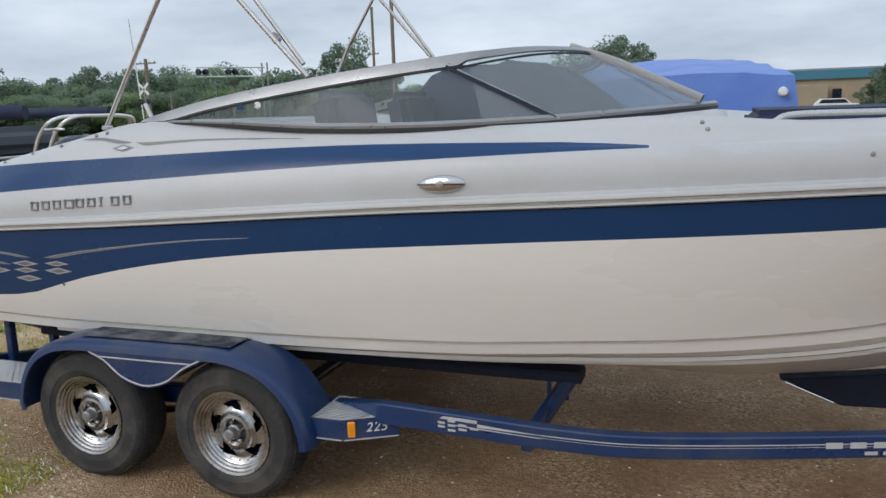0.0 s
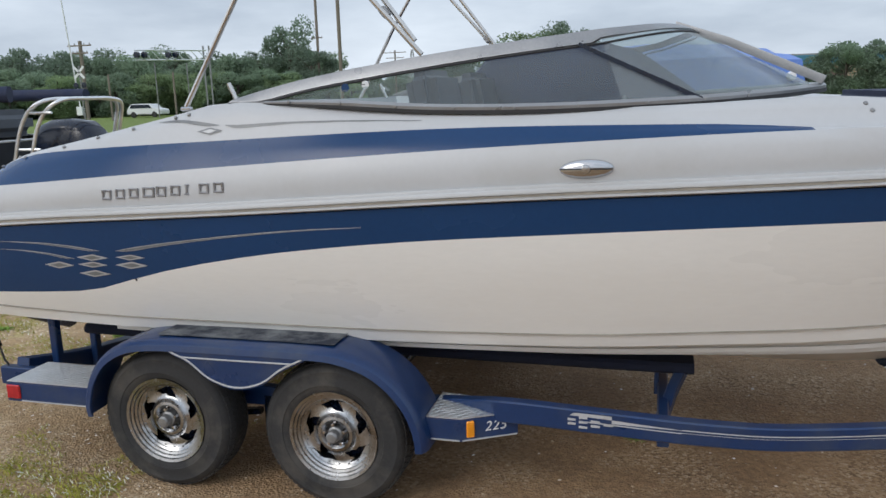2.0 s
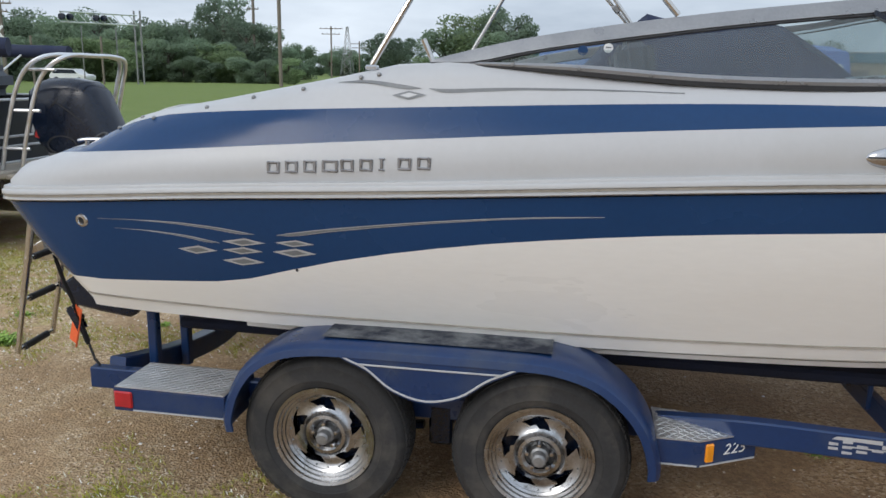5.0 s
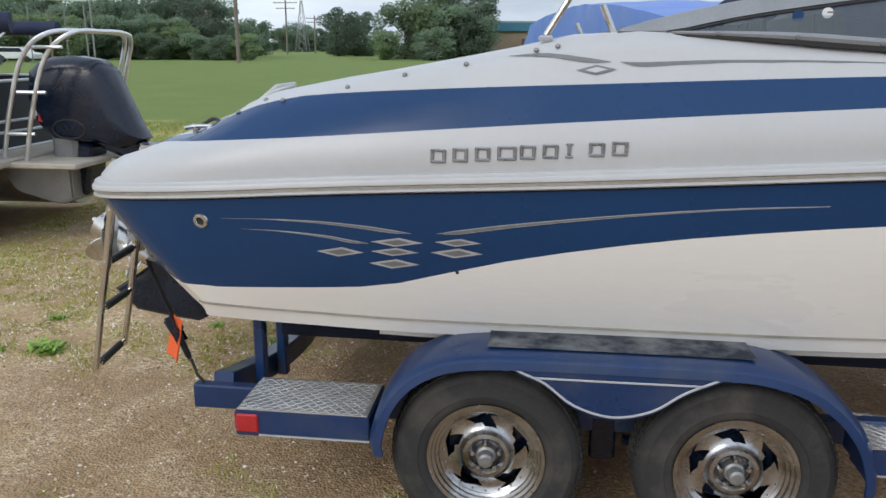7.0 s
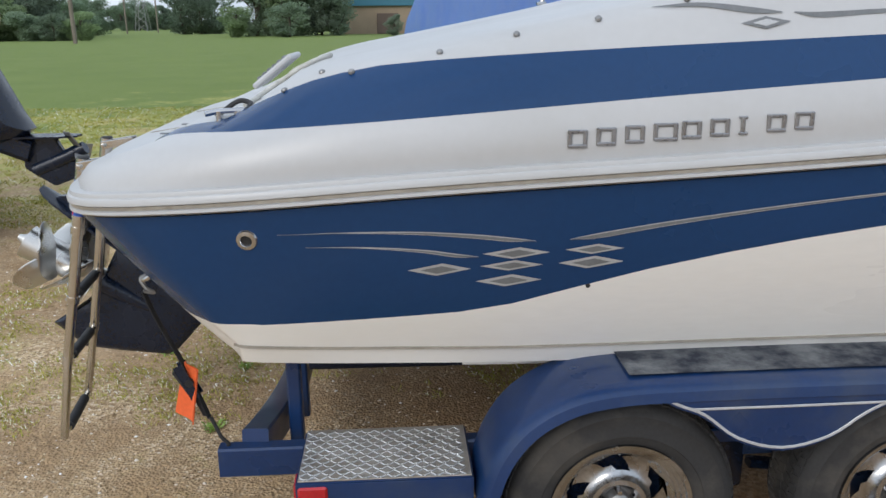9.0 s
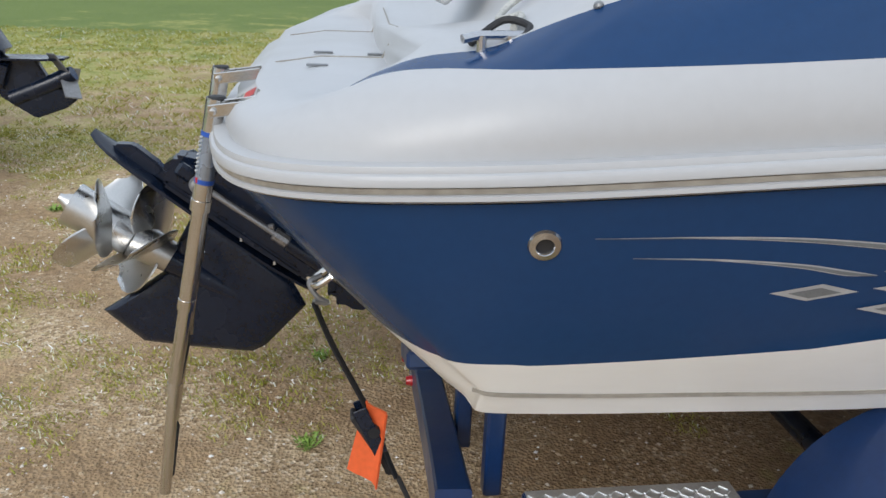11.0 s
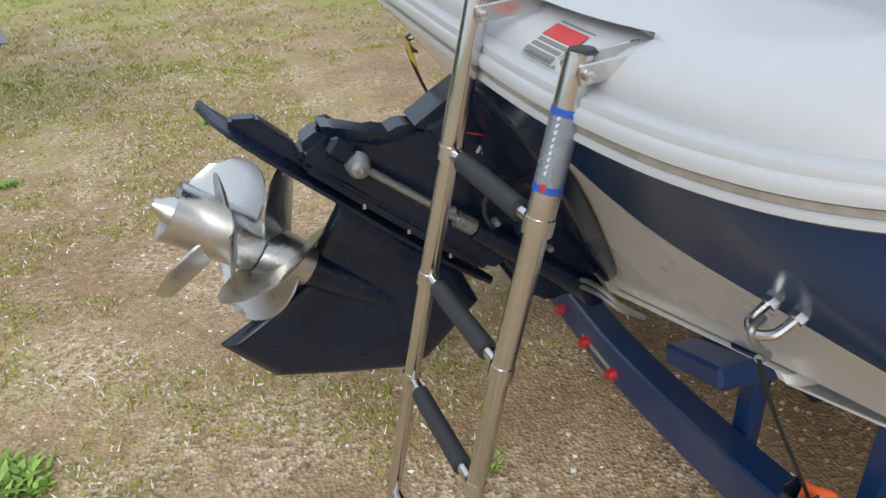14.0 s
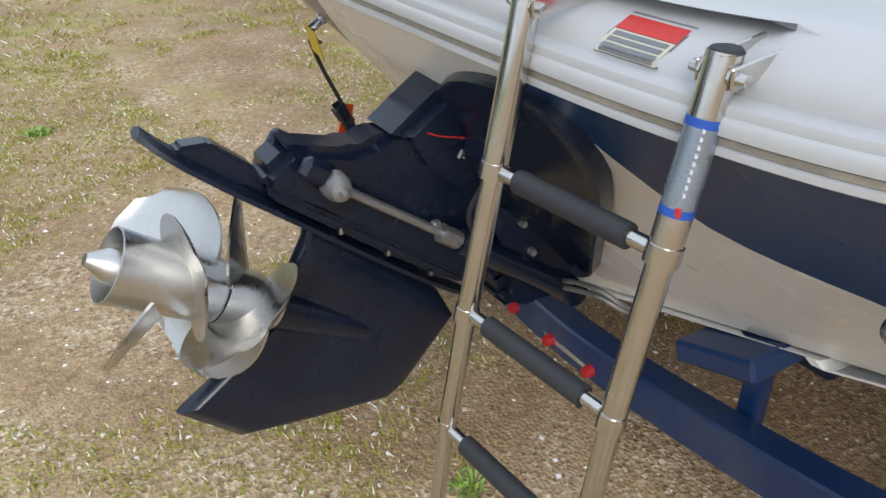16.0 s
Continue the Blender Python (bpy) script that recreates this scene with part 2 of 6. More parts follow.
def prism(outline, lo, hi, plane="xz", bevel=0.0, bm=None):
    """An outline pushed from lo to hi across its plane."""
    b = bmesh.new()

    def put(a, c, d):
        return {"xz": (a, d, c), "xy": (a, c, d), "yz": (d, a, c)}[plane]
    v0 = [b.verts.new(put(a, c, lo)) for a, c in outline]
    v1 = [b.verts.new(put(a, c, hi)) for a, c in outline]
    n = len(outline)
    b.faces.new(v0)
    b.faces.new(v1[::-1])
    for i in range(n):
        b.faces.new((v0[i], v1[i], v1[(i + 1) % n], v0[(i + 1) % n]))
    bmesh.ops.recalc_face_normals(b, faces=b.faces[:])
    if bevel:
        bmesh.ops.bevel(b, geom=b.edges[:], offset=bevel, segments=2, affect='EDGES')
    return join(bm, b) if bm is not None else b


# ---- ground ----
def ground_material():
    m = bpy.data.materials.new("gravel_and_grass")
    m.use_nodes = True
    nt = m.node_tree
    N, L = nt.nodes.new, nt.links.new
    b = nt.nodes["Principled BSDF"]
    g = N("ShaderNodeNewGeometry")

    def noise_tex(scale, detail=6, rough=0.6):
        t = N("ShaderNodeTexNoise")
        t.inputs["Scale"].default_value = scale
        t.inputs["Detail"].default_value = detail
        t.inputs["Roughness"].default_value = rough
        L(g.outputs["Position"], t.inputs["Vector"])
        return t.outputs["Fac"]

    def ramp(src, stops):
        r = N("ShaderNodeValToRGB")
        while len(r.color_ramp.elements) < len(stops):
            r.color_ramp.elements.new(0.5)
        for e, (p, c) in zip(r.color_ramp.elements, stops):
            e.position, e.color = p, (*c, 1)
        L(src, r.inputs["Fac"])
        return r.outputs["Color"]

    def mix(f, a, c):
        x = N("ShaderNodeMix")
        x.data_type = 'RGBA'
        L(f, x.inputs["Factor"])
        L(a, x.inputs["A"])
        L(c, x.inputs["B"])
        return x.outputs["Result"]

    def span(src, lo, hi):
        r = N("ShaderNodeMapRange")
        r.inputs["From Min"].default_value, r.inputs["From Max"].default_value = lo, hi
        L(src, r.inputs["Value"])
        return r.outputs["Result"]

    def math2(op, a, c):
        x = N("ShaderNodeMath")
        x.operation = op
        for i, v in enumerate((a, c)):
            if isinstance(v, (int, float)):
                x.inputs[i].default_value = v
            else:
                L(v, x.inputs[i])
        return x.outputs[0]
    v = N("ShaderNodeTexVoronoi")
    v.inputs["Scale"].default_value = 75
    L(g.outputs["Position"], v.inputs["Vector"])
    sep = N("ShaderNodeSeparateColor")
    L(v.outputs["Color"], sep.inputs["Color"])
    stones = ramp(sep.outputs["Red"], [(0.0, (0.24, 0.165, 0.095)), (0.45, (0.50, 0.37, 0.225)), (0.8, (0.62, 0.485, 0.325)), (0.97, (0.76, 0.66, 0.52))])
    dirt = ramp(noise_tex(30, 8, 0.7), [(0.3, (0.24, 0.165, 0.095)), (0.7, (0.58, 0.41, 0.24))])
    base = mix(span(noise_tex(2.2), 0.42, 0.62), dirt, stones)
    wet = ramp(noise_tex(0.9, 5), [(0.36, (0.84, 0.78, 0.71)), (0.6, (1.1, 1.07, 1.02))])
    wm = N("ShaderNodeMix")
    wm.data_type, wm.blend_type = 'RGBA', 'MULTIPLY'
    wm.inputs["Factor"].default_value = 1
    L(base, wm.inputs["A"])
    L(wet, wm.inputs["B"])
    base = wm.outputs["Result"]
    sp = N("ShaderNodeSeparateXYZ")
    L(g.outputs["Position"], sp.inputs[0])
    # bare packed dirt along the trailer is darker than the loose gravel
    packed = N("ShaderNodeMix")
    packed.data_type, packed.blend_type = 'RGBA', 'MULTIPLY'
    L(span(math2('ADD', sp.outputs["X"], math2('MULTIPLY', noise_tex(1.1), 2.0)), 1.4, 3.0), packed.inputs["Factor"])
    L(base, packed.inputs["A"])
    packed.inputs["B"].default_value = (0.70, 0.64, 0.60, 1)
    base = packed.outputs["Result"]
    grass = mix(noise_tex(9, 8, 0.75), ramp(noise_tex(0.7, 6), [(0.3, (0.40, 0.40, 0.10)), (0.65, (0.56, 0.50, 0.16))]), ramp(noise_tex(160, 3), [(0.3, (0.19, 0.22, 0.04)), (0.7, (0.54, 0.51, 0.17))]))
    # grass grows behind the stern, away from the wheels' dirt, and closes into a field
    away = math2('MULTIPLY', sp.outputs["Y"], 0.07)
    left = math2('MULTIPLY', sp.outputs["X"], -0.045)
    field = math2('ADD', away, left)
    patch = math2('ADD', field, math2('MULTIPLY', math2('SUBTRACT', noise_tex(0.8, 8, 0.62), 0.5), 2.4))
    patch = math2('ADD', patch, math2('MULTIPLY', math2('SUBTRACT', noise_tex(7, 6, 0.7), 0.5), 1.3))
    mask = span(patch, 0.34, 0.9)
    lawn = mix(noise_tex(5, 8, 0.75), ramp(noise_tex(0.35, 6), [(0.3, (0.105, 0.17, 0.028)), (0.65, (0.165, 0.225, 0.045))]), ramp(noise_tex(60, 3), [(0.3, (0.085, 0.14, 0.02)), (0.7, (0.25, 0.30, 0.075))]))
    grass = mix(span(patch, 0.75, 1.25), grass, lawn)
    col = mix(mask, base, grass)
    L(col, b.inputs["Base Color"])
    b.inputs["Roughness"].default_value = 0.92
    bp = N("ShaderNodeBump")
    bp.inputs["Strength"].default_value = 0.6
    bp.inputs["Distance"].default_value = 0.016
    L(math2('ADD', v.outputs["Distance"], noise_tex(40, 8)), bp.inputs["Height"])
    L(bp.outputs["Normal"], b.inputs["Normal"])
    return m


GROUND = ground_material()


def make_ground():
    bm = bmesh.new()
    near = list(np.arange(-7, 9.01, 0.16))
    far = [12, 18, 30, 60, 150, 400, 1500, 4000]
    xs = [-a for a in far[::-1]] + near + far
    vs = {}
    for i, x in enumerate(xs):
        for j, y in enumerate(xs):
            d = max(abs(x), abs(y))
            z = 0.022 * (noise.noise((x * 0.9, y * 0.9, 3)) + 0.5 * noise.noise((x * 2.6, y * 2.6, 7))) if d < 9 else 0
            vs[i, j] = bm.verts.new((x, y, z - 0.012))
    for i in range(len(xs) - 1):
        for j in range(len(xs) - 1):
            bm.faces.new((vs[i, j], vs[i + 1, j], vs[i + 1, j + 1], vs[i, j + 1]))
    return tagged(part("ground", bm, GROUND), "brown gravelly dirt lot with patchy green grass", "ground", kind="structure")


make_ground()

# ---- the boat ----
boat = thing("motorboat", (3.0, 0, 0.36), "white and navy blue fibreglass bowrider boat on a trailer", "boat")
RUB = [(-.07, 0), (-.07, -.3), (-.065, -.6), (-.045, -.8), (-.01, -.95), (.05, -1.07), (.15, -1.16), (.3, -1.22), (.55, -1.262), (1.0, -1.28), (2, -1.285), (3, -1.285), (4, -1.26), (4.8, -1.17), (5.5, -.97), (6.1, -.67), (6.5, -.35), (6.72, 0)]
CHI = [(.472, 0), (.47, -.3), (.468, -.6), (.458, -.88), (.45, -1.045), (.447, -1.092), (.47, -1.108), (.55, -1.11), (.75, -1.105), (1.1, -1.095), (2, -1.085), (3, -1.08), (4, -1.04), (4.8, -.9), (5.4, -.68), (5.9, -.38), (6.2, -.15), (6.35, 0)]
SUB = 5
rub_plan = spline(RUB, SUB)
chi_plan = spline(CHI, SUB)
COLS = len(rub_plan)
z_rub = curve1([(-.1, 1.183), (.2, 1.218), (.55, 1.244), (1, 1.274), (1.82, 1.315), (3.3, 1.40), (4, 1.43), (5.1, 1.47), (6.8, 1.5)])
z_chi = curve1([(.4, .768), (.75, .748), (1.35, .728), (2.3, .727), (3.45, .747), (4, .778), (4.45, .797), (4.87, .824), (5.2, .852), (5.6, .92), (6.4, 1.2)])
z_blue = curve1([(.3, .90), (.45, .905), (1.05, .932), (1.25, .972), (1.47, 1.03), (1.81, 1.10), (2.26, 1.17), (2.85, 1.23), (3.34, 1.262), (4.02, 1.30), (5.14, 1.345), (6.8, 1.4)])
z_keel = curve1([(.3, .45), (.6, .445), (1.6, .4), (4.6, .385), (4.96, .42), (5.4, .5), (6, .75), (6.4, 1.2)])
stern_f = curve1([(0, .999), (1.1, .999), (1.4, .93), (1.7, .73), (2.1, .57), (2.9, .46), (3.6, .36), (4.3, .28), (5, .22), (6, .2), (7, .205)])
zD1 = curve1([(-.1, 1.303), (.0, 1.335), (.12, 1.385), (.3, 1.42), (.5, 1.437), (.97, 1.47), (1.8, 1.53), (3.3, 1.62), (4.45, 1.662), (5.2, 1.67), (6.8, 1.68)])
zD2 = curve1([(-.1, 1.318), (.0, 1.343), (.12, 1.39), (.3, 1.436), (.4, 1.45), (.53, 1.50), (.72, 1.565), (.92, 1.60), (1.78, 1.645), (3.3, 1.69), (4, 1.685), (4.45, 1.664), (5.2, 1.70), (6.8, 1.72)])
zD3 = curve1([(-.1, 1.322), (.0, 1.347), (.12, 1.393), (.3, 1.445), (.45, 1.47), (.66, 1.575), (.96, 1.63), (1.39, 1.71), (1.7, 1.77), (1.92, 1.815), (2.4, 1.79), (2.9, 1.755), (3.4, 1.75), (4, 1.76), (4.4, 1.775), (5, 1.74), (6.8, 1.76)])
iD1 = curve1([(-.1, .035), (.0, .1), (.12, .19), (.3, .15), (.5, .075), (.9, .035), (6.8, .03)])
iD2 = curve1([(-.1, .06), (.0, .13), (.12, .2), (.3, .21), (.5, .19), (.9, .14), (1.5, .09), (6.8, .09)])
iD3 = curve1([(-.1, .09), (.0, .17), (.12, .24), (.3, .26), (.5, .26), (.9, .22), (1.5, .16), (6.8, .16)])


def hull_columns():
    cols = []
    for k in range(COLS):
        r, c = rub_plan[k], chi_plan[k]
        idx = k / SUB
        zr = z_rub(r[0])
        zc = min(.451 + .29 * abs(c[1]), z_chi(c[0])) if idx < 6 else z_chi(c[0])
        top = np.array([r[0], r[1], zr])
        chn = np.array([c[0], c[1], zc])
        spr = np.array([c[0] - .055 * min(1, max(0, (5.2 - idx) / 1.2)), c[1] * 1.028, zc + .062])
        f = stern_f(idx) if idx <= 7 else (z_blue(r[0]) - spr[2]) / (zr - spr[2])

        def at(q):
            p = spr + (top - spr) * q
            p[1] *= 1 + 0.02 * math.sin(math.pi * q)
            return p
        blue = at(f)
        cols.append([top, at((1 + f) / 2), blue, at(f * .75), at(f * .5), at(f * .25), spr, chn])
    return cols


def mirror(rows):
    """Continues rows of starboard points round to port."""
    return [list(r)[::-1] + [np.array([p[0], -p[1], p[2]]) for p in r[1:]] for r in rows]


def make_hull():
    cols = hull_columns()
    rows = [[cols[k][i] for k in range(COLS)] for i in range(8)]
    bm = bmesh.new()
    full = mirror(rows)
    loft(bm, full, mats=lambda i, j: 1 if i < 2 else 0)
    n = 4 * SUB
    keel = [[rows[7][k] for k in range(n, COLS)], [np.array([p[0], p[1] * .62, z_keel(p[0]) + (p[2] - z_keel(p[0])) * .6 - .012]) for p in rows[7][n:]], [np.array([p[0], p[1] * .6, z_keel(p[0]) + (p[2] - z_keel(p[0])) * .6]) for p in rows[7][n:]], [np.array([p[0], 0, z_keel(p[0])]) for p in rows[7][n:]]]
    loft(bm, keel)
    loft(bm, [[np.array([p[0], -p[1], p[2]]) for p in r] for r in keel])
    bmesh.ops.remove_doubles(bm, verts=bm.verts[:], dist=0.0006)
    bmesh.ops.recalc_face_normals(bm, faces=bm.faces[:])
    return part("hull", bm, [HULLW, NAVY], boat, "cream hull bottom with a sweeping navy band")


def inward(k):
    a, c = rub_plan[max(k - 1, 0)], rub_plan[min(k + 1, COLS - 1)]
    t = np.array([c[0] - a[0], c[1] - a[1]])
    t /= np.linalg.norm(t)
    n = np.array([-t[1], t[0]])
    if k == 0:
        n = np.array([1.0, 0.0])
    if k == COLS - 1:
        n = np.array([-1.0, 0.0])
    return n


def deck_point(k, inset, z):
    n = inward(k)
    x, y = rub_plan[k][0] + n[0] * inset, rub_plan[k][1] + n[1] * inset
    return np.array([x, min(y, 0), z])


def make_deck():
    rows = [[] for _ in range(10)]
    for k in range(COLS):
        x = rub_plan[k][0]
        z0 = z_rub(x) + .062
        z1 = zD1(x)
        z2, z3 = zD2(x), zD3(x)
        i2, i3 = iD2(x), iD3(x)
        rows[0].append(deck_point(k, .012, z0))
        i1 = iD1(x)
        # the boarding ladder hinges in a shallow recess under the platform's lip
        yk = rub_plan[k][1]
        rc = min(1, max(0, min((yk + .775) / .04, (-.38 - yk) / .05)))
        rows[1].append(deck_point(k, .004 + .08 * (i1 - .03) + .010 * rc, z0 + .28 * (z1 - z0)))
        rows[2].append(deck_point(k, .012 + .42 * (i1 - .03) + .045 * rc, z0 + (.7 + .9 * (i1 - .03)) * (z1 - z0)))
        rows[3].append(deck_point(k, i1 + .055 * rc, z1 - .004 * rc))
        rows[4].append(deck_point(k, i1 + .5 * (i2 - i1), z1 + .58 * (z2 - z1)))
        rows[5].append(deck_point(k, i2, z2))
        rows[6].append(deck_point(k, (i2 + i3) / 2, z2 + .6 * (z3 - z2)))
        rows[7].append(deck_point(k, i3, z3))
        rows[8].append(deck_point(k, i3 + .1, 1.345 if x < .1 else z3 + (.012 if x < 1.9 else 0)))
        if x < .55:
            e = np.array([max(x, .3), 0, 1.345 if x < .2 else 1.40])
        elif x < 1.95:
            e = np.array([x, 0, z3 + .02])
        elif x < 4.6:
            e = np.array([x, 0, .95])
        else:
            e = np.array([x, 0, 1.6])
        rows[9].append(e)
    bm = bmesh.new()

    def slot(i, j):
        kk = COLS - 1 - j if j < COLS - 1 else j - COLS + 1
        x = rub_plan[min(kk, COLS - 1)][0]
        return 1 if i in (3, 4) and .1 < x < 4.45 else 0
    loft(bm, mirror(rows), mats=slot)
    bmesh.ops.remove_doubles(bm, verts=bm.verts[:], dist=0.0006)
    bmesh.ops.recalc_face_normals(bm, faces=bm.faces[:])
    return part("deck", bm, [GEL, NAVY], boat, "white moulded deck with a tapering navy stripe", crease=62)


def make_rail():
    """Rub rail: two white ridges with a grey vinyl insert between."""
    path = [(p[0], p[1], z_rub(p[0])) for p in rub_plan]
    path = [(x, -y, z) for x, y, z in path[::-1]] + path[1:]
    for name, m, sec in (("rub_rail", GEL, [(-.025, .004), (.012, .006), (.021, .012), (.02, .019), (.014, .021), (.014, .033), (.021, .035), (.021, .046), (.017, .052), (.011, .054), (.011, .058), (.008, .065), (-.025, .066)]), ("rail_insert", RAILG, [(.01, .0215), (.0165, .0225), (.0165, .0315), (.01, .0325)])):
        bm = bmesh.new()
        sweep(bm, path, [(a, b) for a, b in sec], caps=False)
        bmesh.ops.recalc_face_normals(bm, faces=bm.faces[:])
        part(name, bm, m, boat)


hull_ob = make_hull()
deck_ob = make_deck()
make_rail()
# lifting strakes along the bottom
hc_ = [c[7] for c in hull_columns()[9 * SUB:16 * SUB]]
for q in (.3, .62):
    for sg in (1, -1):
        line_ = []
        for c in hc_:
            zk = z_keel(c[0])
            m_ = np.array([c[0], c[1] * .62, zk + (c[2] - zk) * .6 - .012])
            g_ = c + (m_ - c) * q
            line_.append((g_[0], g_[1] * sg, g_[2] - .004))
        part("strake", sweep(bmesh.new(), line_, [(-.018, .006), (.018, .006), (.016, -.012), (.008, -.014)]), HULLW, boat)
# the brown-edged spray line along the chine
spray = [tuple(c[6] + np.array([0, -.0015, 0])) for c in hull_columns()[5 * SUB:]]
part("spray_line", sweep(bmesh.new(), spray, [(-.003, -.004), (.003, -.004), (.003, .004), (-.003, .004)]), RAILG, boat)



# ---- boat fittings ----
from mathutils.bvhtree import BVHTree


def tree_of(ob):
    b = base_of(ob.parent)
    return BVHTree.FromPolygons([v.co + b for v in ob.data.vertices], [list(p.vertices) for p in ob.data.polygons])


HULL_T, DECK_T = tree_of(hull_ob), tree_of(deck_ob)


def on_side(x, z, off=0.002):
    """The starboard skin at x, z, and its outward normal."""
    best = None
    for t in (HULL_T, DECK_T):
        p, n, _, _ = t.ray_cast(Vector((x, -3, z)), Vector((0, 1, 0)))
        if p is not None and p.y < -0.4 and (best is None or p.y < best[0].y):
            best = (p, n if n.y < 0 else -n)
    if best is None:
        best = (Vector((x, -1.2, z)), Vector((0, -1, 0)))
    return best[0] + best[1] * off, best[1]


def on_deck(x, y, off=0.002):
    p, n, _, _ = DECK_T.ray_cast(Vector((x, y, 4)), Vector((0, 0, -1)))
    if p is None:
        return Vector((x, y, 1.44)), Vector((0, 0, 1))
    n = n if n.z > 0 else -n
    return p + n * off, n


def side_strip(line, material, name, label="", off=0.0025):
    """A decal strip on the side. line: (x, lower z, upper z) stations."""
    bm = bmesh.new()
    pts = spline(line, 6)
    rows = [[tuple(on_side(x, a + (b - a) * q, off)[0]) for q in (0, 0.5, 1)] for x, a, b in pts]
    loft(bm, rows)
    return part(name, bm, material, boat, label)


def side_poly(pts, material, name, off=0.003, parent=None):
    bm = bmesh.new()
    c = np.mean(np.array(pts), axis=0)
    v = [bm.verts.new(on_side(x, z, off)[0]) for x, z in pts]
    m = bm.verts.new(on_side(c[0], c[1], off)[0])
    for i in range(len(v)):
        bm.faces.new((m, v[i], v[(i + 1) % len(v)]))
    return part(name, bm, material, parent or boat)


def diamond(cx, cz, w, h):
    o = side_poly([(cx - w, cz), (cx + w * .1, cz + h), (cx + w, cz), (cx - w * .1, cz - h)], SILVER, "diamond_decal", 0.002)
    side_poly([(cx - w * .6, cz), (cx + w * .08, cz + h * .62), (cx + w * .6, cz), (cx - w * .08, cz - h * .62)], GREYD, "diamond_fill", 0.0035, o)


for cx, cz, w, h in ((1.017, 1.07, .085, .019), (1.205, 1.03, .09, .019), (1.21, 1.077, .085, .016), (1.22, 1.114, .09, .017), (1.425, 1.08, .09, .019), (1.43, 1.12, .08, .015)):
    diamond(cx, cz, w, h)
for q in (0, 1):
    m, off, sh = ((SILVER, .002, 0), (GREYD, .0035, .0022))[q]
    side_strip([(.60, 1.179 + sh, 1.180), (.78, 1.181 + sh, 1.1845 - sh), (.95, 1.174 + sh, 1.1825 - sh), (1.1, 1.160 + sh, 1.172 - sh), (1.2, 1.148 + sh, 1.160 - sh), (1.27, 1.148, 1.149)], m, "sweep_decal", off=off)
    side_strip([(.67, 1.143 + sh, 1.144), (.82, 1.138 + sh, 1.142 - sh), (.97, 1.122 + sh, 1.131 - sh), (1.06, 1.106 + sh, 1.117 - sh), (1.12, 1.106, 1.107)], m, "sweep_decal", off=off)
    side_strip([(1.36, 1.150, 1.151), (1.44, 1.152 + sh, 1.167 - sh), (1.62, 1.182 + sh, 1.195 - sh), (1.95, 1.227 + sh, 1.236 - sh), (2.3, 1.264 + sh, 1.270 - sh), (2.6, 1.285 + sh, 1.287)], m, "sweep_decal", off=off)
# grey marks on the upper deck
side_strip([(1.58, 1.732, 1.733), (1.7, 1.732, 1.742), (1.83, 1.715, 1.73), (1.91, 1.716, 1.718)], GREYD, "deck_sweep_decal")
side_strip([(1.94, 1.716, 1.718), (2.02, 1.703, 1.717), (2.25, 1.716, 1.7255), (2.55, 1.72, 1.726), (2.85, 1.717, 1.719)], GREYD, "deck_sweep_decal")
o = side_poly([(1.80, 1.69), (1.865, 1.707), (1.93, 1.694), (1.865, 1.676)], GREYD, "deck_diamond_decal")
side_poly([(1.83, 1.69), (1.866, 1.70), (1.90, 1.693), (1.864, 1.682)], SILVER, "diamond_fill", 0.0045, o)

# raised chrome maker's marks, as plain hollow blocks
for i in range(9):
    x0 = 1.34 + i * 0.0725
    w = 0.05 if i not in (3, 6) else (0.062 if i == 3 else 0.024)
    z0 = 1.392 + (x0 - 1.34) * 0.062
    bm = bmesh.new()
    t = .011
    for cx_, cz_, sx, sz in ((0, 0, t, .046), (w - t, 0, t, .046), (0, .018, w, t * .8), (0, -.018, w, t * .8)) if w > .03 else ((.006, 0, t, .046), (0, .02, w, t * .6), (0, -.02, w, t * .6)):
        p, n = on_side(x0 + cx_ + sx / 2, z0 + .024 + cz_, 0.003)
        box((sx, .008, sz), (p.x, p.y, p.z), 0.0025, bm=bm)
    part("chrome_mark", bm, DULLCH, boat, "raised chrome mark")

# oval chrome cleat with its shadow recess
p, n = on_side(3.53, 1.528, 0)
bm = bmesh.new()
rows = []
for a in np.linspace(0, math.pi / 2, 7):
    rows.append([(p.x + .104 * math.cos(a) * math.cos(w), p.y - .022 * math.sin(a) + .002, p.z + .037 * math.cos(a) * math.sin(w) + math.cos(w) * .004) for w in np.linspace(0, 2 * math.pi, 29)[:-1]])
loft(bm, rows, closed=True)
bmesh.ops.recalc_face_normals(bm, faces=bm.faces[:])
cl = part("pull_up_cleat", bm, CHROME, boat, "oval chrome pull-up cleat")
part("cleat_gap", tube([(p.x - .1, p.y - .016, p.z), (p.x - .03, p.y - .0225, p.z + .001), (p.x + .03, p.y - .0225, p.z + .002), (p.x + .1, p.y - .016, p.z + .002)], .003, 6), BLACKR, cl)
part("cleat_boss", lathe([(.0, -.028), (.016, -.026), (.02, -.012)], (p.x, p.y, p.z), n=14), CHROME, cl)

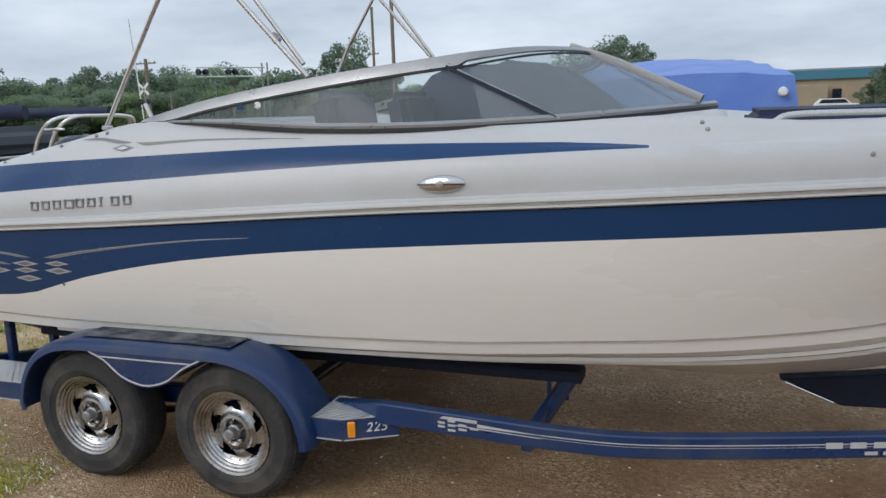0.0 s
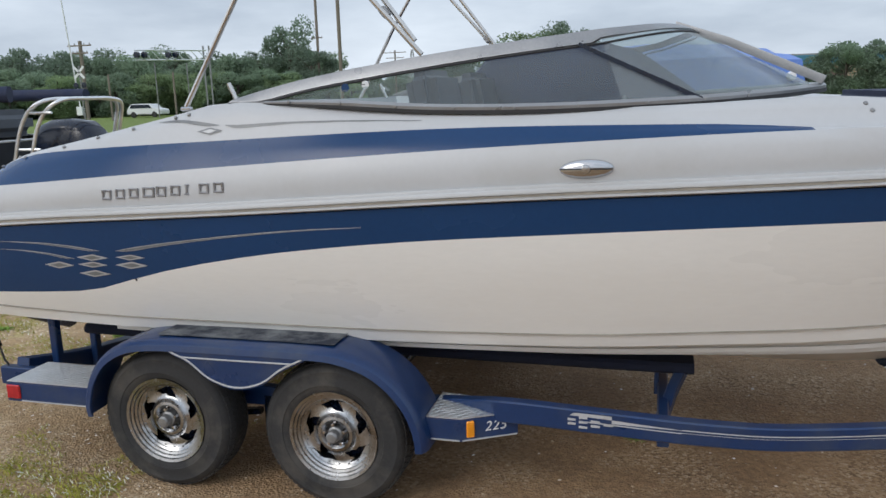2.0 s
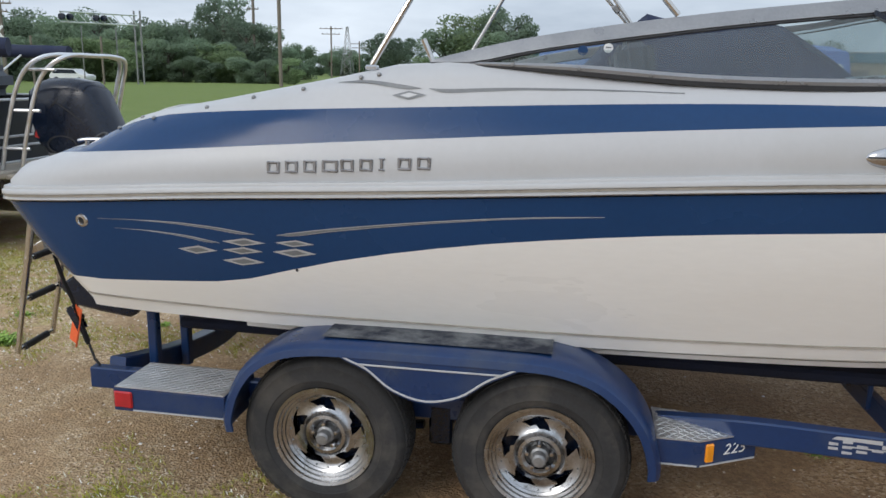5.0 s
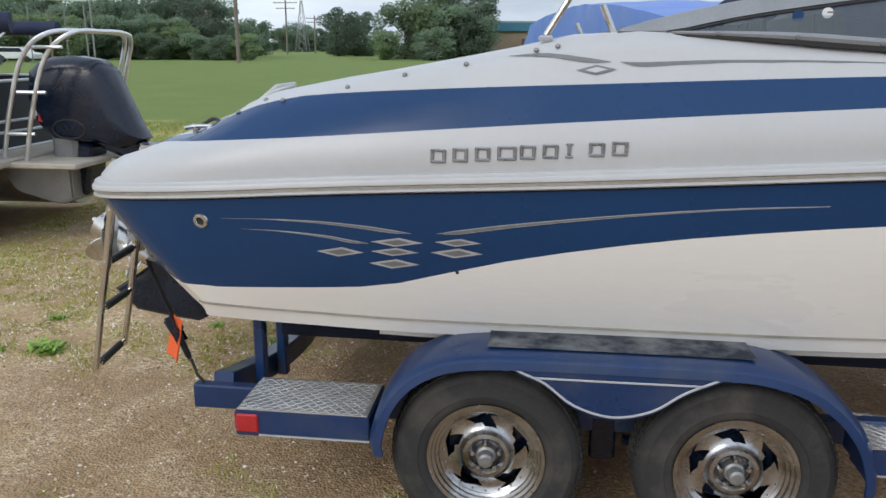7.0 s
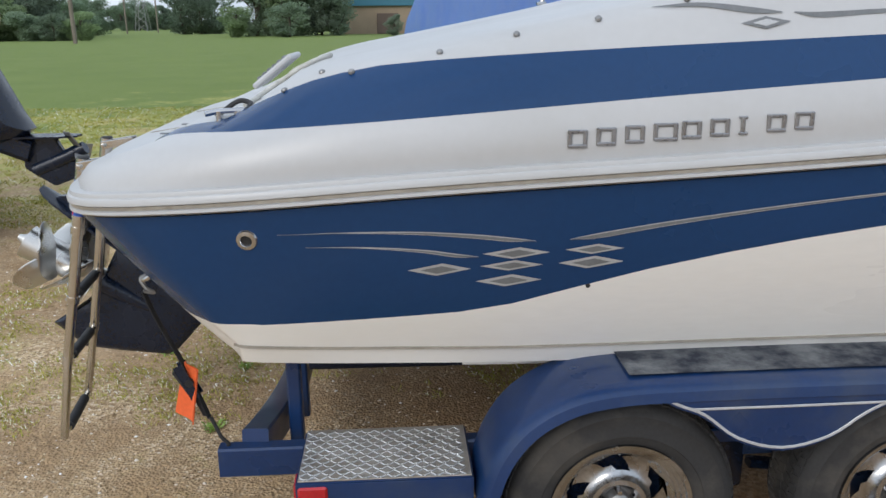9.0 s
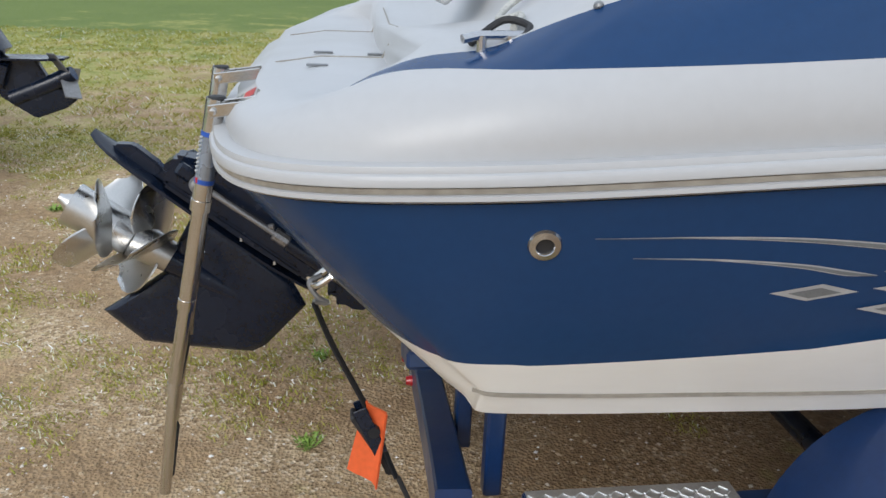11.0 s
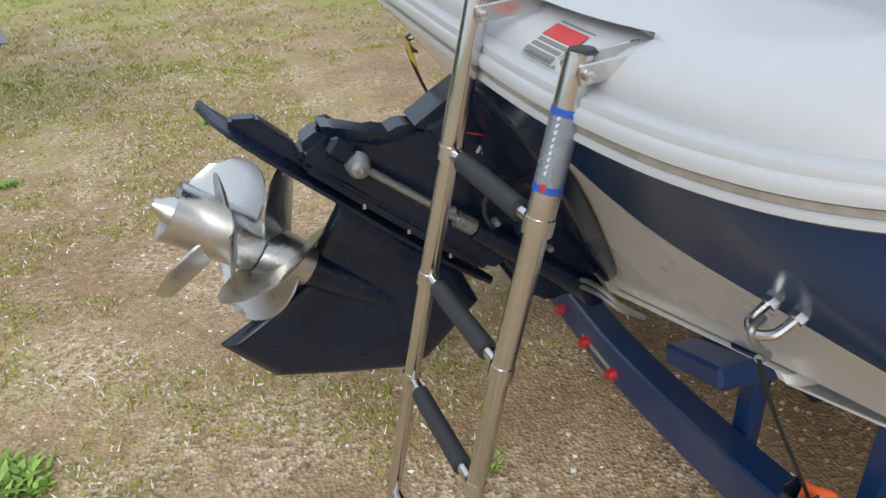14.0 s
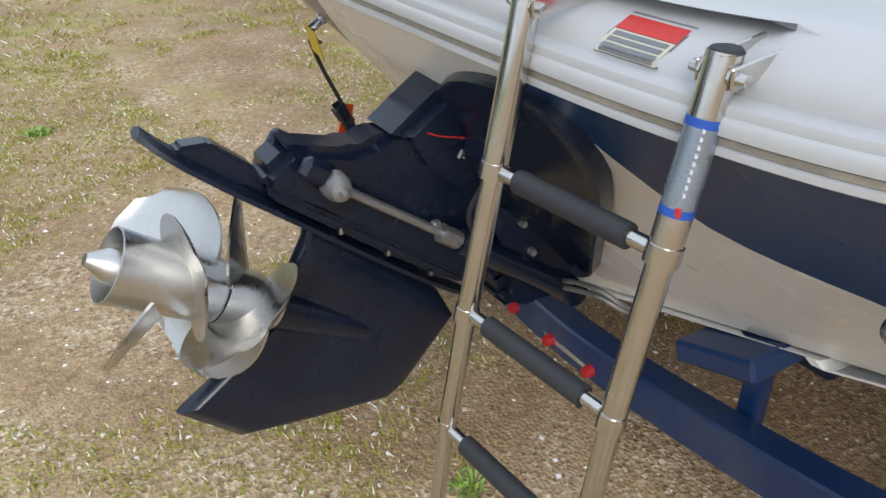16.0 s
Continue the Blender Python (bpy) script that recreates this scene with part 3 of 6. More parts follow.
# thru-hull drain
p, n = on_side(.52, 1.165, 0)
tn = n.to_track_quat('Z', 'Y').to_matrix().to_4x4()
b = lathe([(.012, -.012), (.013, .004), (.016, .008), (.026, .005), (.029, 0)], (0, 0, 0), "z", 24)
bmesh.ops.transform(b, matrix=Matrix.Translation(p) @ tn, verts=b.verts[:])
dr = part("drain_fitting", b, CHROME, boat, "round chrome through-hull drain")
b = lathe([(0, .001), (.014, .0012)], (0, 0, 0), "z", 16)
bmesh.ops.transform(b, matrix=Matrix.Translation(p) @ tn, verts=b.verts[:])
part("drain_hole", b, BLACKR, dr)
p, n = on_side(1.425, 1.005, 0.001)
part("chip", lathe([(0, -.002), (.006, -.0015), (.007, 0)], tuple(p), n=8), BLACKR, boat)

# snaps along the deck edge
for x, z in ((.72, 1.575), (.80, 1.578), (1.03, 1.625), (1.23, 1.668), (1.44, 1.705), (1.67, 1.752), (1.74, 1.765), (4.52, 1.745), (4.54, 1.72), (5.1, 1.62), (.62, 1.53)):
    p, n = on_side(x, z, 0)
    b = lathe([(0, .008), (.006, .007), (.009, .003), (.009, 0)], (0, 0, 0), "z", 10)
    bmesh.ops.transform(b, matrix=Matrix.Translation(p) @ n.to_track_quat('Z', 'Y').to_matrix().to_4x4(), verts=b.verts[:])
    part("snap", b, GALV, boat)

# ---- windshield ----
WB = [(1.93, -1.11, 1.808), (2.4, -1.135, 1.79), (2.9, -1.14, 1.757), (3.4, -1.13, 1.75), (3.9, -1.05, 1.762), (4.22, -.86, 1.778), (4.43, -.5, 1.79), (4.52, -.25, 1.795), (4.55, 0, 1.797)]
WT = [(1.95, -1.1, 1.82), (2.34, -1.07, 1.905), (2.9, -1.03, 1.985), (3.42, -.985, 2.04), (3.63, -.93, 2.062), (3.77, -.8, 2.078), (3.86, -.5, 2.092), (3.91, -.25, 2.095), (3.92, 0, 2.096)]
wb, wt = spline(WB, 6), spline(WT, 6)
shield = thing("windshield", (3.5, 0, 1.75), "tinted wraparound boat windshield in a silver aluminium frame", "windshield")
PIL = 21
for sgn in (1, -1):
    fl = [np.array([1, sgn, 1])] * len(wb)
    B = [b * f for b, f in zip(wb, fl)]
    Tt = [b * f for b, f in zip(wt, fl)]

    def skin(q, k):
        p = B[k] + (Tt[k] - B[k]) * q
        return tuple(p)
    for lo, hi, nm in ((2, PIL, "side_pane"), (PIL, len(B) - 1, "front_pane")):
        bm = bmesh.new()
        loft(bm, [[skin(q, k) for k in range(lo, hi + 1)] for q in (.04, .35, .68, .97)])
        g = part(nm, bm, GLASS if nm == "side_pane" else SKYGLASS, shield, "tinted curved pane")
        g.visible_shadow = False
    bm = bmesh.new()
    rows = []
    for k in range(len(B)):
        d = Tt[k] - B[k]
        h = np.linalg.norm(d)
        d = d / max(h, 1e-6)
        w = min(.05 if k < PIL else .032, .8 * h)
        o = np.array([0, -sgn * .011, .004]) if k < PIL + 3 else np.array([.011, 0, .004])
        rows.append([tuple(Tt[k] + d * .012), tuple(Tt[k] + d * .006 + o), tuple(Tt[k] - d * w * .45 + o * 1.15), tuple(Tt[k] - d * w + o), tuple(Tt[k] - d * (w + .004)), tuple(Tt[k] - d * w - o * .6), tuple(Tt[k] - o * .6)])
    vs = loft(bm, rows, closed=True)
    bm.faces.new(vs[0][::-1])
    bm.faces.new(vs[-1])
    bmesh.ops.recalc_face_normals(bm, faces=bm.faces[:])
    part("top_frame", bm, FRAMEG, shield, "brushed aluminium top frame")
    part("frame_seal", tube([tuple(Tt[k] - (Tt[k] - B[k]) / max(np.linalg.norm(Tt[k] - B[k]), 1e-6) * min(.056, .85 * np.linalg.norm(Tt[k] - B[k])) + np.array([0, -sgn * .006, 0])) for k in range(2, len(B))], .005, 6), BLACKR, shield)
    base = [tuple(p + np.array([0, 0, .004])) for p in B]
    for nm_, m_, dz_, sec_ in (("base_frame", FRAMEG, 0, [(-.012, -.006), (.014, -.006), (.016, .012), (.006, .024), (-.012, .024)]), ("base_seal", BLACKR, -.008, [(-.014, -.008), (.018, -.008), (.018, .008), (-.014, .008)])):
        bm = bmesh.new()
        rows = []
        for k, (q, t_, sd_, up_) in enumerate(frames(base)):
            f = min(1, .15 + k / 9)
            rows.append([tuple(q + sd_ * a * f + up_ * (b * f) + Vector((0, 0, dz_ * f))) for a, b in sec_])
        vs = loft(bm, rows, closed=True)
        bm.faces.new(vs[0][::-1])
        bm.faces.new(vs[-1])
        bmesh.ops.recalc_face_normals(bm, faces=bm.faces[:])
        part(nm_, bm, m_, shield, "grey aluminium base strip" if m_ is FRAMEG else "")
    a, c = np.array(skin(.04, 25)), np.array(skin(.86, 19))
    part("pillar", sweep(bmesh.new(), [tuple(a + (c - a) * q) for q in np.linspace(0, 1, 5)], [(-.026, -.008), (.026, -.008), (.026, .008), (-.026, .008)]), DARK, shield, "dark diagonal pillar")
    for k in range(4, len(B) - 4, 3):
        q = B[k]
        part("snap", lathe([(0, -.02 * sgn), (.006, -.019 * sgn), (.008, -.014 * sgn)], (q[0], q[1], q[2] + .012), n=8), GALV, shield)
# stickers on the side pane
for x, z, r, m in ((2.58, 1.872, .017, WHITEP), (2.49, 1.862, .018, NAVY)):
    k = min(range(PIL), key=lambda i: abs(wb[i][0] - x))
    q = (z - wb[k][2]) / (wt[k][2] - wb[k][2])
    c = wb[k] + (wt[k] - wb[k]) * q
    part("round_sticker", lathe([(0, -.004), (r * .6, -.004), (r, -.0035)], (x, c[1], z), n=20), m, shield)
part("sticker_bar", box((.02, .002, .005), (2.58, wb[9][1] + .018, 1.873)), GREYD, shield)
# folded centre panel standing over the front edge
part("vent_panel", sweep(bmesh.new(), [(3.86, -.2, 2.115), (4.1, -.28, 2.025), (4.5, -.4, 1.835)], [(-.014, -.02), (.014, -.02), (.016, .0), (.014, .018), (-.014, .018)]), FRAMEG, shield, "dark edge of the opened centre panel")

# ---- bimini frame ----
bim = thing("bimini_frame", (1.7, 0, 1.8), "stainless steel bimini top frame tubes", "bimini frame")
for s in (-1, 1):
    part("main_leg", tube([(1.70, 1.09 * s, 1.80), (2.0, 1.06 * s, 2.3), (2.35, 1.05 * s, 2.82)], .0115, 10), STEEL, bim)
    part("support_leg", tube([(2.82, 1.04 * s, 1.99), (2.45, 1.05 * s, 2.4), (2.1, 1.05 * s, 2.8)], .0115, 10), STEEL, bim)
    part("second_leg", tube([(2.78, 1.0 * s, 2.05), (2.5, 1.0 * s, 2.42), (2.22, 1.02 * s, 2.8)], .0115, 10), STEEL, bim)
    part("strut", tube([(1.93, 1.02 * s, 1.80), (1.885, 1.02 * s, 1.90)], .011, 8), STEEL, bim)
    part("joint", box((.035, .03, .05), (2.66, 1.03 * s, 2.17), .006, (0, -40, 0)), GALV, bim)
    part("foot", box((.05, .035, .02), (1.70, 1.09 * s, 1.79), .006), CHROME, bim)
for x, z in ((2.35, 2.82), (2.1, 2.8), (2.22, 2.8)):
    part("bow", tube(spline([(x, -1.05, z), (x, -.9, z + .1), (x, 0, z + .14), (x, .9, z + .1), (x, 1.05, z)], 4), .0115, 8), STEEL, bim)

# ---- cockpit ----
NAVYV = mat("navy_canvas", (0.012, 0.02, 0.055), 0.75, 0, 0.25, 5, 90, 0.3, 0.002)
VINYLG = mat("grey_vinyl", (0.035, 0.042, 0.06), 0.5, 0, 0.1, 4, 60, 0.1, 0.001)
VINYL = mat("white_vinyl", (0.55, 0.56, 0.56), 0.45, 0, 0.08, 4, 60, 0.1, 0.001)


def cushion(size, at, rot=(0, 0, 0)):
    return box(size, at, min(size) * .32, rot, seg=3)


def captain_chair(at, label, m):
    t = thing("captain_chair", at, label, "boat seat", "cockpit seats")
    x, y, z = at
    part("seat", cushion((.5, .5, .16), (x, y, z + .45)), VINYL, t)
    part("backrest", cushion((.15, .52, .5), (x - .22, y, z + .74), (0, -10, 0)), m, t)
    part("pedestal", lathe([(.16, 0), (.15, .02), (.05, .05), (.05, .38), (.14, .4)], (x, y, z), "z", 20), GALV, t)
    return t


captain_chair((2.95, -.45, .95), "dark grey vinyl captain's chair on a pedestal", VINYLG)
captain_chair((2.95, .5, .95), "dark grey vinyl passenger chair on a pedestal", VINYLG)
bundle = thing("canvas_bundle", (2.9, .95, 1.7), "folded navy canvas cover heaped on the port gunwale", "canvas cover")
bm = bmesh.new()
rows = []
for i, x in enumerate(np.linspace(2.45, 4.0, 13)):
    q = i / 12
    h = .06 + .31 * min(1, q / .22) ** .8 if q < .5 else .06 + .31 * min(1, (1 - q) / .32) ** .8
    rows.append([(x, .93 + .2 * math.cos(w) * (1 + .15 * math.sin(3 * w + i)), 1.74 + h * max(0, math.sin(w)) * (1 + .08 * math.sin(5 * w + 2 * i)) - .05 * (math.sin(w) < 0)) for w in np.linspace(0, 2 * math.pi, 21)[:-1]])
vs = loft(bm, rows, closed=True)
bm.faces.new(vs[0][::-1])
bm.faces.new(vs[-1])
bmesh.ops.recalc_face_normals(bm, faces=bm.faces[:])
part("canvas", bm, NAVYV, bundle)
lounge = thing("stern_bench", (2.15, 0, .95), "white vinyl stern bench seat in the cockpit", "bench seat", "cockpit seats")
part("seat", cushion((.5, 1.6, .25), (2.35, 0, 1.25)), VINYL, lounge)
part("backrest", cushion((.16, 1.6, .5), (2.1, 0, 1.55), (0, -8, 0)), VINYL, lounge)
part("plinth", box((.45, 1.5, .2), (2.35, 0, 1.05), .01), GEL, lounge)
for s, nm in ((-1, "helm_console"), (1, "glove_console")):
    c = thing(nm, (3.8, s * .6, .95), "white moulded dashboard console under the windshield", "console")
    part("body", prism([(3.55, .95), (4.3, .95), (4.3, 1.72), (3.95, 1.78), (3.65, 1.62)], min(s * .3, s * .95), max(s * .3, s * .95), "xz", .03), GEL, c)
    part("dash_panel", prism([(3.66, 1.64), (3.9, 1.77), (3.9, 1.79), (3.65, 1.66)], min(s * .35, s * .88), max(s * .35, s * .88), "xz", .004), DARK, c)
whl = thing("steering_wheel", (3.6, -.6, 1.6), "black boat steering wheel on the helm", "steering wheel")
ringp = [(3.58 + .06 * math.sin(a), -.6 + .17 * math.cos(a), 1.62 + .16 * math.sin(a)) for a in np.linspace(0, 2 * math.pi, 25)]
part("rim", tube(ringp, .014, 8), BLACKR, whl)
for a in (90, 210, 330):
    w = radians(a)
    part("spoke", tube([(3.58, -.6, 1.62), (3.58 + .06 * math.sin(w), -.6 + .17 * math.cos(w), 1.62 + .16 * math.sin(w))], .01, 6), STEEL, whl)
part("boss", tube([(3.58, -.6, 1.62), (3.66, -.6, 1.59)], .03, 12), BLACKR, whl)

# bow rail and cushion
grab = thing("bow_grab_rail", (4.72, -.98, 1.7), "stainless steel bow grab rail", "grab rail")
part("rail", tube(spline([(4.72, -.99, 1.70), (4.78, -.965, 1.74), (4.86, -.95, 1.765), (5.2, -.86, 1.765), (5.7, -.66, 1.77), (6.2, -.38, 1.78)], 5), .012, 10), STEEL, grab)
part("foot", lathe([(.0, .012), (.02, .008), (.025, 0)], (4.72, -.99, 1.695), "z", 14), CHROME, grab)
bowc = thing("bow_cushion", (5.2, 0, 1.6), "dark navy bow cockpit cushion", "cushion")
part("pad", cushion((.9, 1.1, .12), (5.15, -.1, 1.72)), NAVYV, bowc)

# ---- stern deck details ----
vent = thing("engine_vent", (.5, -.45, 1.5), "white slatted engine vent on the stern deck", "vent")
vb = pose(.50, -.36, 1.545, 0, -38, 0)


def local(bm, m):
    bmesh.ops.transform(bm, matrix=m, verts=bm.verts[:])
    return bm


part("frame", local(box((.17, .26, .02), (0, 0, 0), .006), vb), GEL, vent)
for i in range(6):
    part("slat", local(box((.012, .2, .012), (-.055 + i * .022, 0, .012), .002), vb), GREYD, vent)
hc = thing("stern_cleat", (.46, -1.06, 1.48), "chrome stern mooring cleat with a rope loop", "cleat")
p, n = on_deck(.455, -1.045, -.012)
part("bar", tube([(p.x - .06, p.y - .01, p.z + .022), (p.x - .03, p.y, p.z + .028), (p.x + .03, p.y, p.z + .03), (p.x + .065, p.y + .01, p.z + .03)], .008, 10), CHROME, hc)
for d in (-.025, .025):
    part("post", tube([(p.x + d, p.y, p.z - .003), (p.x + d, p.y, p.z + .028)], .009, 10), CHROME, hc)
ROPE = mat("grey_rope", (0.5, 0.5, 0.47), 0.9, 0, 0.3, 40, 200, 0.5, 0.002)
part("rope_loop", tube(spline([(p.x - .04, p.y + .03, p.z + .01), (p.x + .02, p.y + .05, p.z + .05), (p.x + .06, p.y + .02, p.z + .045), (p.x + .05, p.y - .01, p.z + .03)], 5), .007, 8), BLACKR, hc)
line = thing("mooring_line", (.6, -.75, 1.55), "pale mooring line lying on the stern deck", "rope")
rp = []
for x, y in ((.50, -1.0), (.53, -.93), (.50, -.85), (.56, -.78), (.66, -.82), (.72, -.74), (.62, -.68), (.58, -.6)):
    q, n = on_deck(x, y, .008)
    rp.append(tuple(q))
part("rope", tube(spline(rp, 5), .007, 8), ROPE, line)
for i, (x, y) in enumerate(((.15, -.27), (.29, -.29), (.14, -.51))):
    q, n = on_deck(x, y, .003)
    part("hatch_slot", box((.05, .018, .004), tuple(q), .001), GREYD, boat)
for y in (-.34, .34):
    seam = [tuple(on_deck(x, y, .0005)[0]) for x in np.linspace(.03, .34, 9)]
    part("platform_seam", tube(seam, .0025, 6), RAILG, boat)
part("platform_seam", tube([tuple(on_deck(.34, y, .0005)[0]) for y in np.linspace(-.34, .34, 9)], .0025, 6), RAILG, boat)

# ladder recess and warning label on the stern face
lab = thing("warning_label", (-.03, -.55, 1.28), "red and cream warning label on the white stern", "label")


def stern_skin(y, z):
    p, n, _, _ = DECK_T.ray_cast(Vector((-2, y, z)), Vector((1, 0, 0)))
    return p if p is not None else Vector((-.03, y, z))




def stern_patch(y0, y1, z0, z1, m, nm, off):
    bm = bmesh.new()
    loft(bm, [[tuple(stern_skin(y, z) + Vector((-off, 0, 0))) for y in np.linspace(y0, y1, 5)] for z in (z0, (z0 + z1) / 2, z1)])
    return part(nm, bm, m, lab)


CREAM = mat("cream_print", (0.58, 0.55, 0.44), 0.45, 0, 0.06, 20, 100, 0)
REDP = mat("red_print", (0.55, 0.035, 0.03), 0.45, 0, 0.08, 20, 100, 0)
stern_patch(-.638, -.53, 1.258, 1.299, GREYD, "border", .002)
stern_patch(-.635, -.533, 1.2595, 1.283, CREAM, "lower_field", .003)
stern_patch(-.635, -.533, 1.2835, 1.2965, REDP, "heading_field", .003)
for i in range(4):
    stern_patch(-.63, -.54, 1.2615 + i * .0055, 1.2655 + i * .0055, GREYD, "text_bar", .0042)


# ---- trailer ----
trailer = thing("boat_trailer", (2.0, 0, 0), "blue tandem axle boat trailer with diamond plate steps", "trailer")
PAD = mat("worn_grey_tread", (0.17, 0.18, 0.19), 0.85, 0, 0.2, 12, 120, 0.5, 0.002, stain=(0.015, 0.02, 0.035), stain_amt=0.75)
PIN = mat("silver_pinstripe", (0.55, 0.56, 0.58), 0.4, 0.3, 0.1, 20, 100, 0)


def rect(w, h, b=.006):
    w, h = w / 2, h / 2
    return [(-w + b, -h), (w - b, -h), (w, -h + b), (w, h - b), (w - b, h), (-w + b, h), (-w, h - b), (-w, -h + b)]


for s in (1, -1):
    path = spline([(.33, -.985 * s, .375), (1.2, -.985 * s, .375), (2.6, -.985 * s, .385), (2.95, -1.05 * s, .42), (3.2, -1.165 * s, .475), (3.55, -1.185 * s, .47), (4.0, -1.17 * s, .447), (4.4, -1.11 * s, .437), (5.2, -.87 * s, .437), (6.0, -.59 * s, .437), (7.3, -.06 * s, .437)], 5)
    part("side_rail", sweep(bmesh.new(), path, rect(.055, .10)), TBLUE, trailer, "blue painted steel side rail")
part("coupler", box((.35, .09, .09), (7.45, 0, .45), .02), TBLUE, trailer)
# a silver flash and pinstripe along the starboard rail
rail_path = [p for p in spline([(3.2, -1.165, .475), (3.55, -1.185, .47), (4.0, -1.17, .447), (4.4, -1.11, .437), (5.2, -.87, .437), (6.0, -.59, .437)], 8)]


def rail_mark(q0, q1, lo, hi, taper, nm):
    n = len(rail_path) - 1
    rows = []
    for q in np.linspace(q0, q1, 14):
        i = q * n
        k = min(int(i), n - 1)
        p = rail_path[k] + (rail_path[k + 1] - rail_path[k]) * (i - k)
        t = rail_path[k + 1] - rail_path[k]
        nn = np.array([t[1], -t[0], 0]) / np.hypot(t[0], t[1])
        f = 1 - taper * abs((q - q0) / (q1 - q0))
        a = (lo + hi) / 2 + (lo - hi) / 2 * f
        c = (lo + hi) / 2 + (hi - lo) / 2 * f
        rows.append([tuple(p + nn * .0305 + np.array([0, 0, a])), tuple(p + nn * .0305 + np.array([0, 0, c]))])
    bm = bmesh.new()
    loft(bm, rows)
    part(nm, bm, PIN, trailer)


rail_mark(.03, .24, .026, .034, -1, "flash_stripe")
rail_mark(.24, .36, .006, .022, .9, "flash_stripe")
rail_mark(.18, .36, -.002, .004, .3, "flash_stripe")
rail_mark(.36, .9, .012, .017, 0, "pinstripe")
rail_mark(.36, .9, .002, .004, 0, "pinstripe")
for i, (q, z) in enumerate(((.15, .0), (.175, .012), (.2, .0), (.15, -.018), (.175, -.008), (.2, -.02), (.225, -.008), (.175, -.03))):
    rail_mark(q, q + .018, z, z + .012, .2, "flash_check")
# maker's name on the rail, as plain bars
for i in range(9):
    rail_mark(.755 + i * .0215, .755 + i * .0215 + .015, -.004, .022, 0, "name_bar")
for i in range(8):
    rail_mark(.79 + i * .017, .79 + i * .017 + .012, -.034, -.018, 0, "name_bar")

for x, z, dish in ((.44, .262, .15), (2.0, .33, .0), (3.84, .36, .05), (5.6, .4, 0)):
    half = {.44: .97, 2.0: .97, 3.84: 1.16, 5.6: .7}[x]
    path = [(x + (.03 * (1 - (y / half) ** 2) if x < 1 else 0), y, z + dish * abs(y / half) ** 1.6) for y in np.linspace(-half, half, 17)]
    part("crossmember", sweep(bmesh.new(), path, rect(.085 if x < 1 else .05, .11 if x < 1 else .09)), TBLUE, trailer, "blue curved crossmember")
part("pinstripe", sweep(bmesh.new(), [(.400 + .03 * (1 - (y / .97) ** 2), y, .262 + .15 * abs(y / .97) ** 1.6 - .043) for y in np.linspace(-.95, .95, 17)], rect(.004, .005, .001)), PIN, trailer)
# marker lights on the rear crossmember
for y in (-.10, .065, .23):
    part("marker_light", lathe([(0, -.024), (.014, -.022), (.017, -.012), (.019, 0)], (.427, y, .242 + .15 * abs(y / .97) ** 1.6), "x", 14), REDL, trailer, "red marker light")
part("light_bar", box((.006, .36, .018), (.430, .065, .244), .002), ALU, trailer)
# bunks
for s in (1, -1):
    part("bunk", sweep(bmesh.new(), [(x, s * .56, .535 - .018 * min(1, max(0, (x - .6) / 3))) for x in np.linspace(.58, 3.98, 9)], rect(.15, .055, .015)), CARPET, trailer, "dark carpeted bunk")
    for x, y, z0, z1 in ((.535, .50, .27, .56), (.555, .83, .36, .66), (3.81, .56, .36, .49), (3.9, .56, .38, .49), (2.0, .56, .36, .49)):
        part("bunk_post", sweep(bmesh.new(), [(x, s * y, z0), (x, s * y, z1)], rect(.05 if x < 3.8 else .022, .045 if x < 3.8 else .022)), TBLUE, trailer)
    part("bunk_bracket", box((.16, .20, .05), (.44, s * .50, .565), .008, (s * 18.5, 0, 0)), TBLUE, trailer)
    part("arched_strut", sweep(bmesh.new(), spline([(3.80, s * 1.1, .40), (3.84, s * .9, .39), (3.88, s * .7, .43), (3.93, s * .58, .50)], 5), rect(.05, .05)), TBLUE, trailer)
# bow support
part("bow_stand", prism([(4.9, .40), (5.2, .28), (6.2, .32), (6.2, .62), (5.6, .50), (5.2, .44)], -.05, .05, "xz", .01), CARPET, trailer, "navy carpeted bow support")
part("bow_stand_edge", tube([(4.93, -.06, .39), (5.16, -.06, .30)], .008, 8), STEEL, trailer)

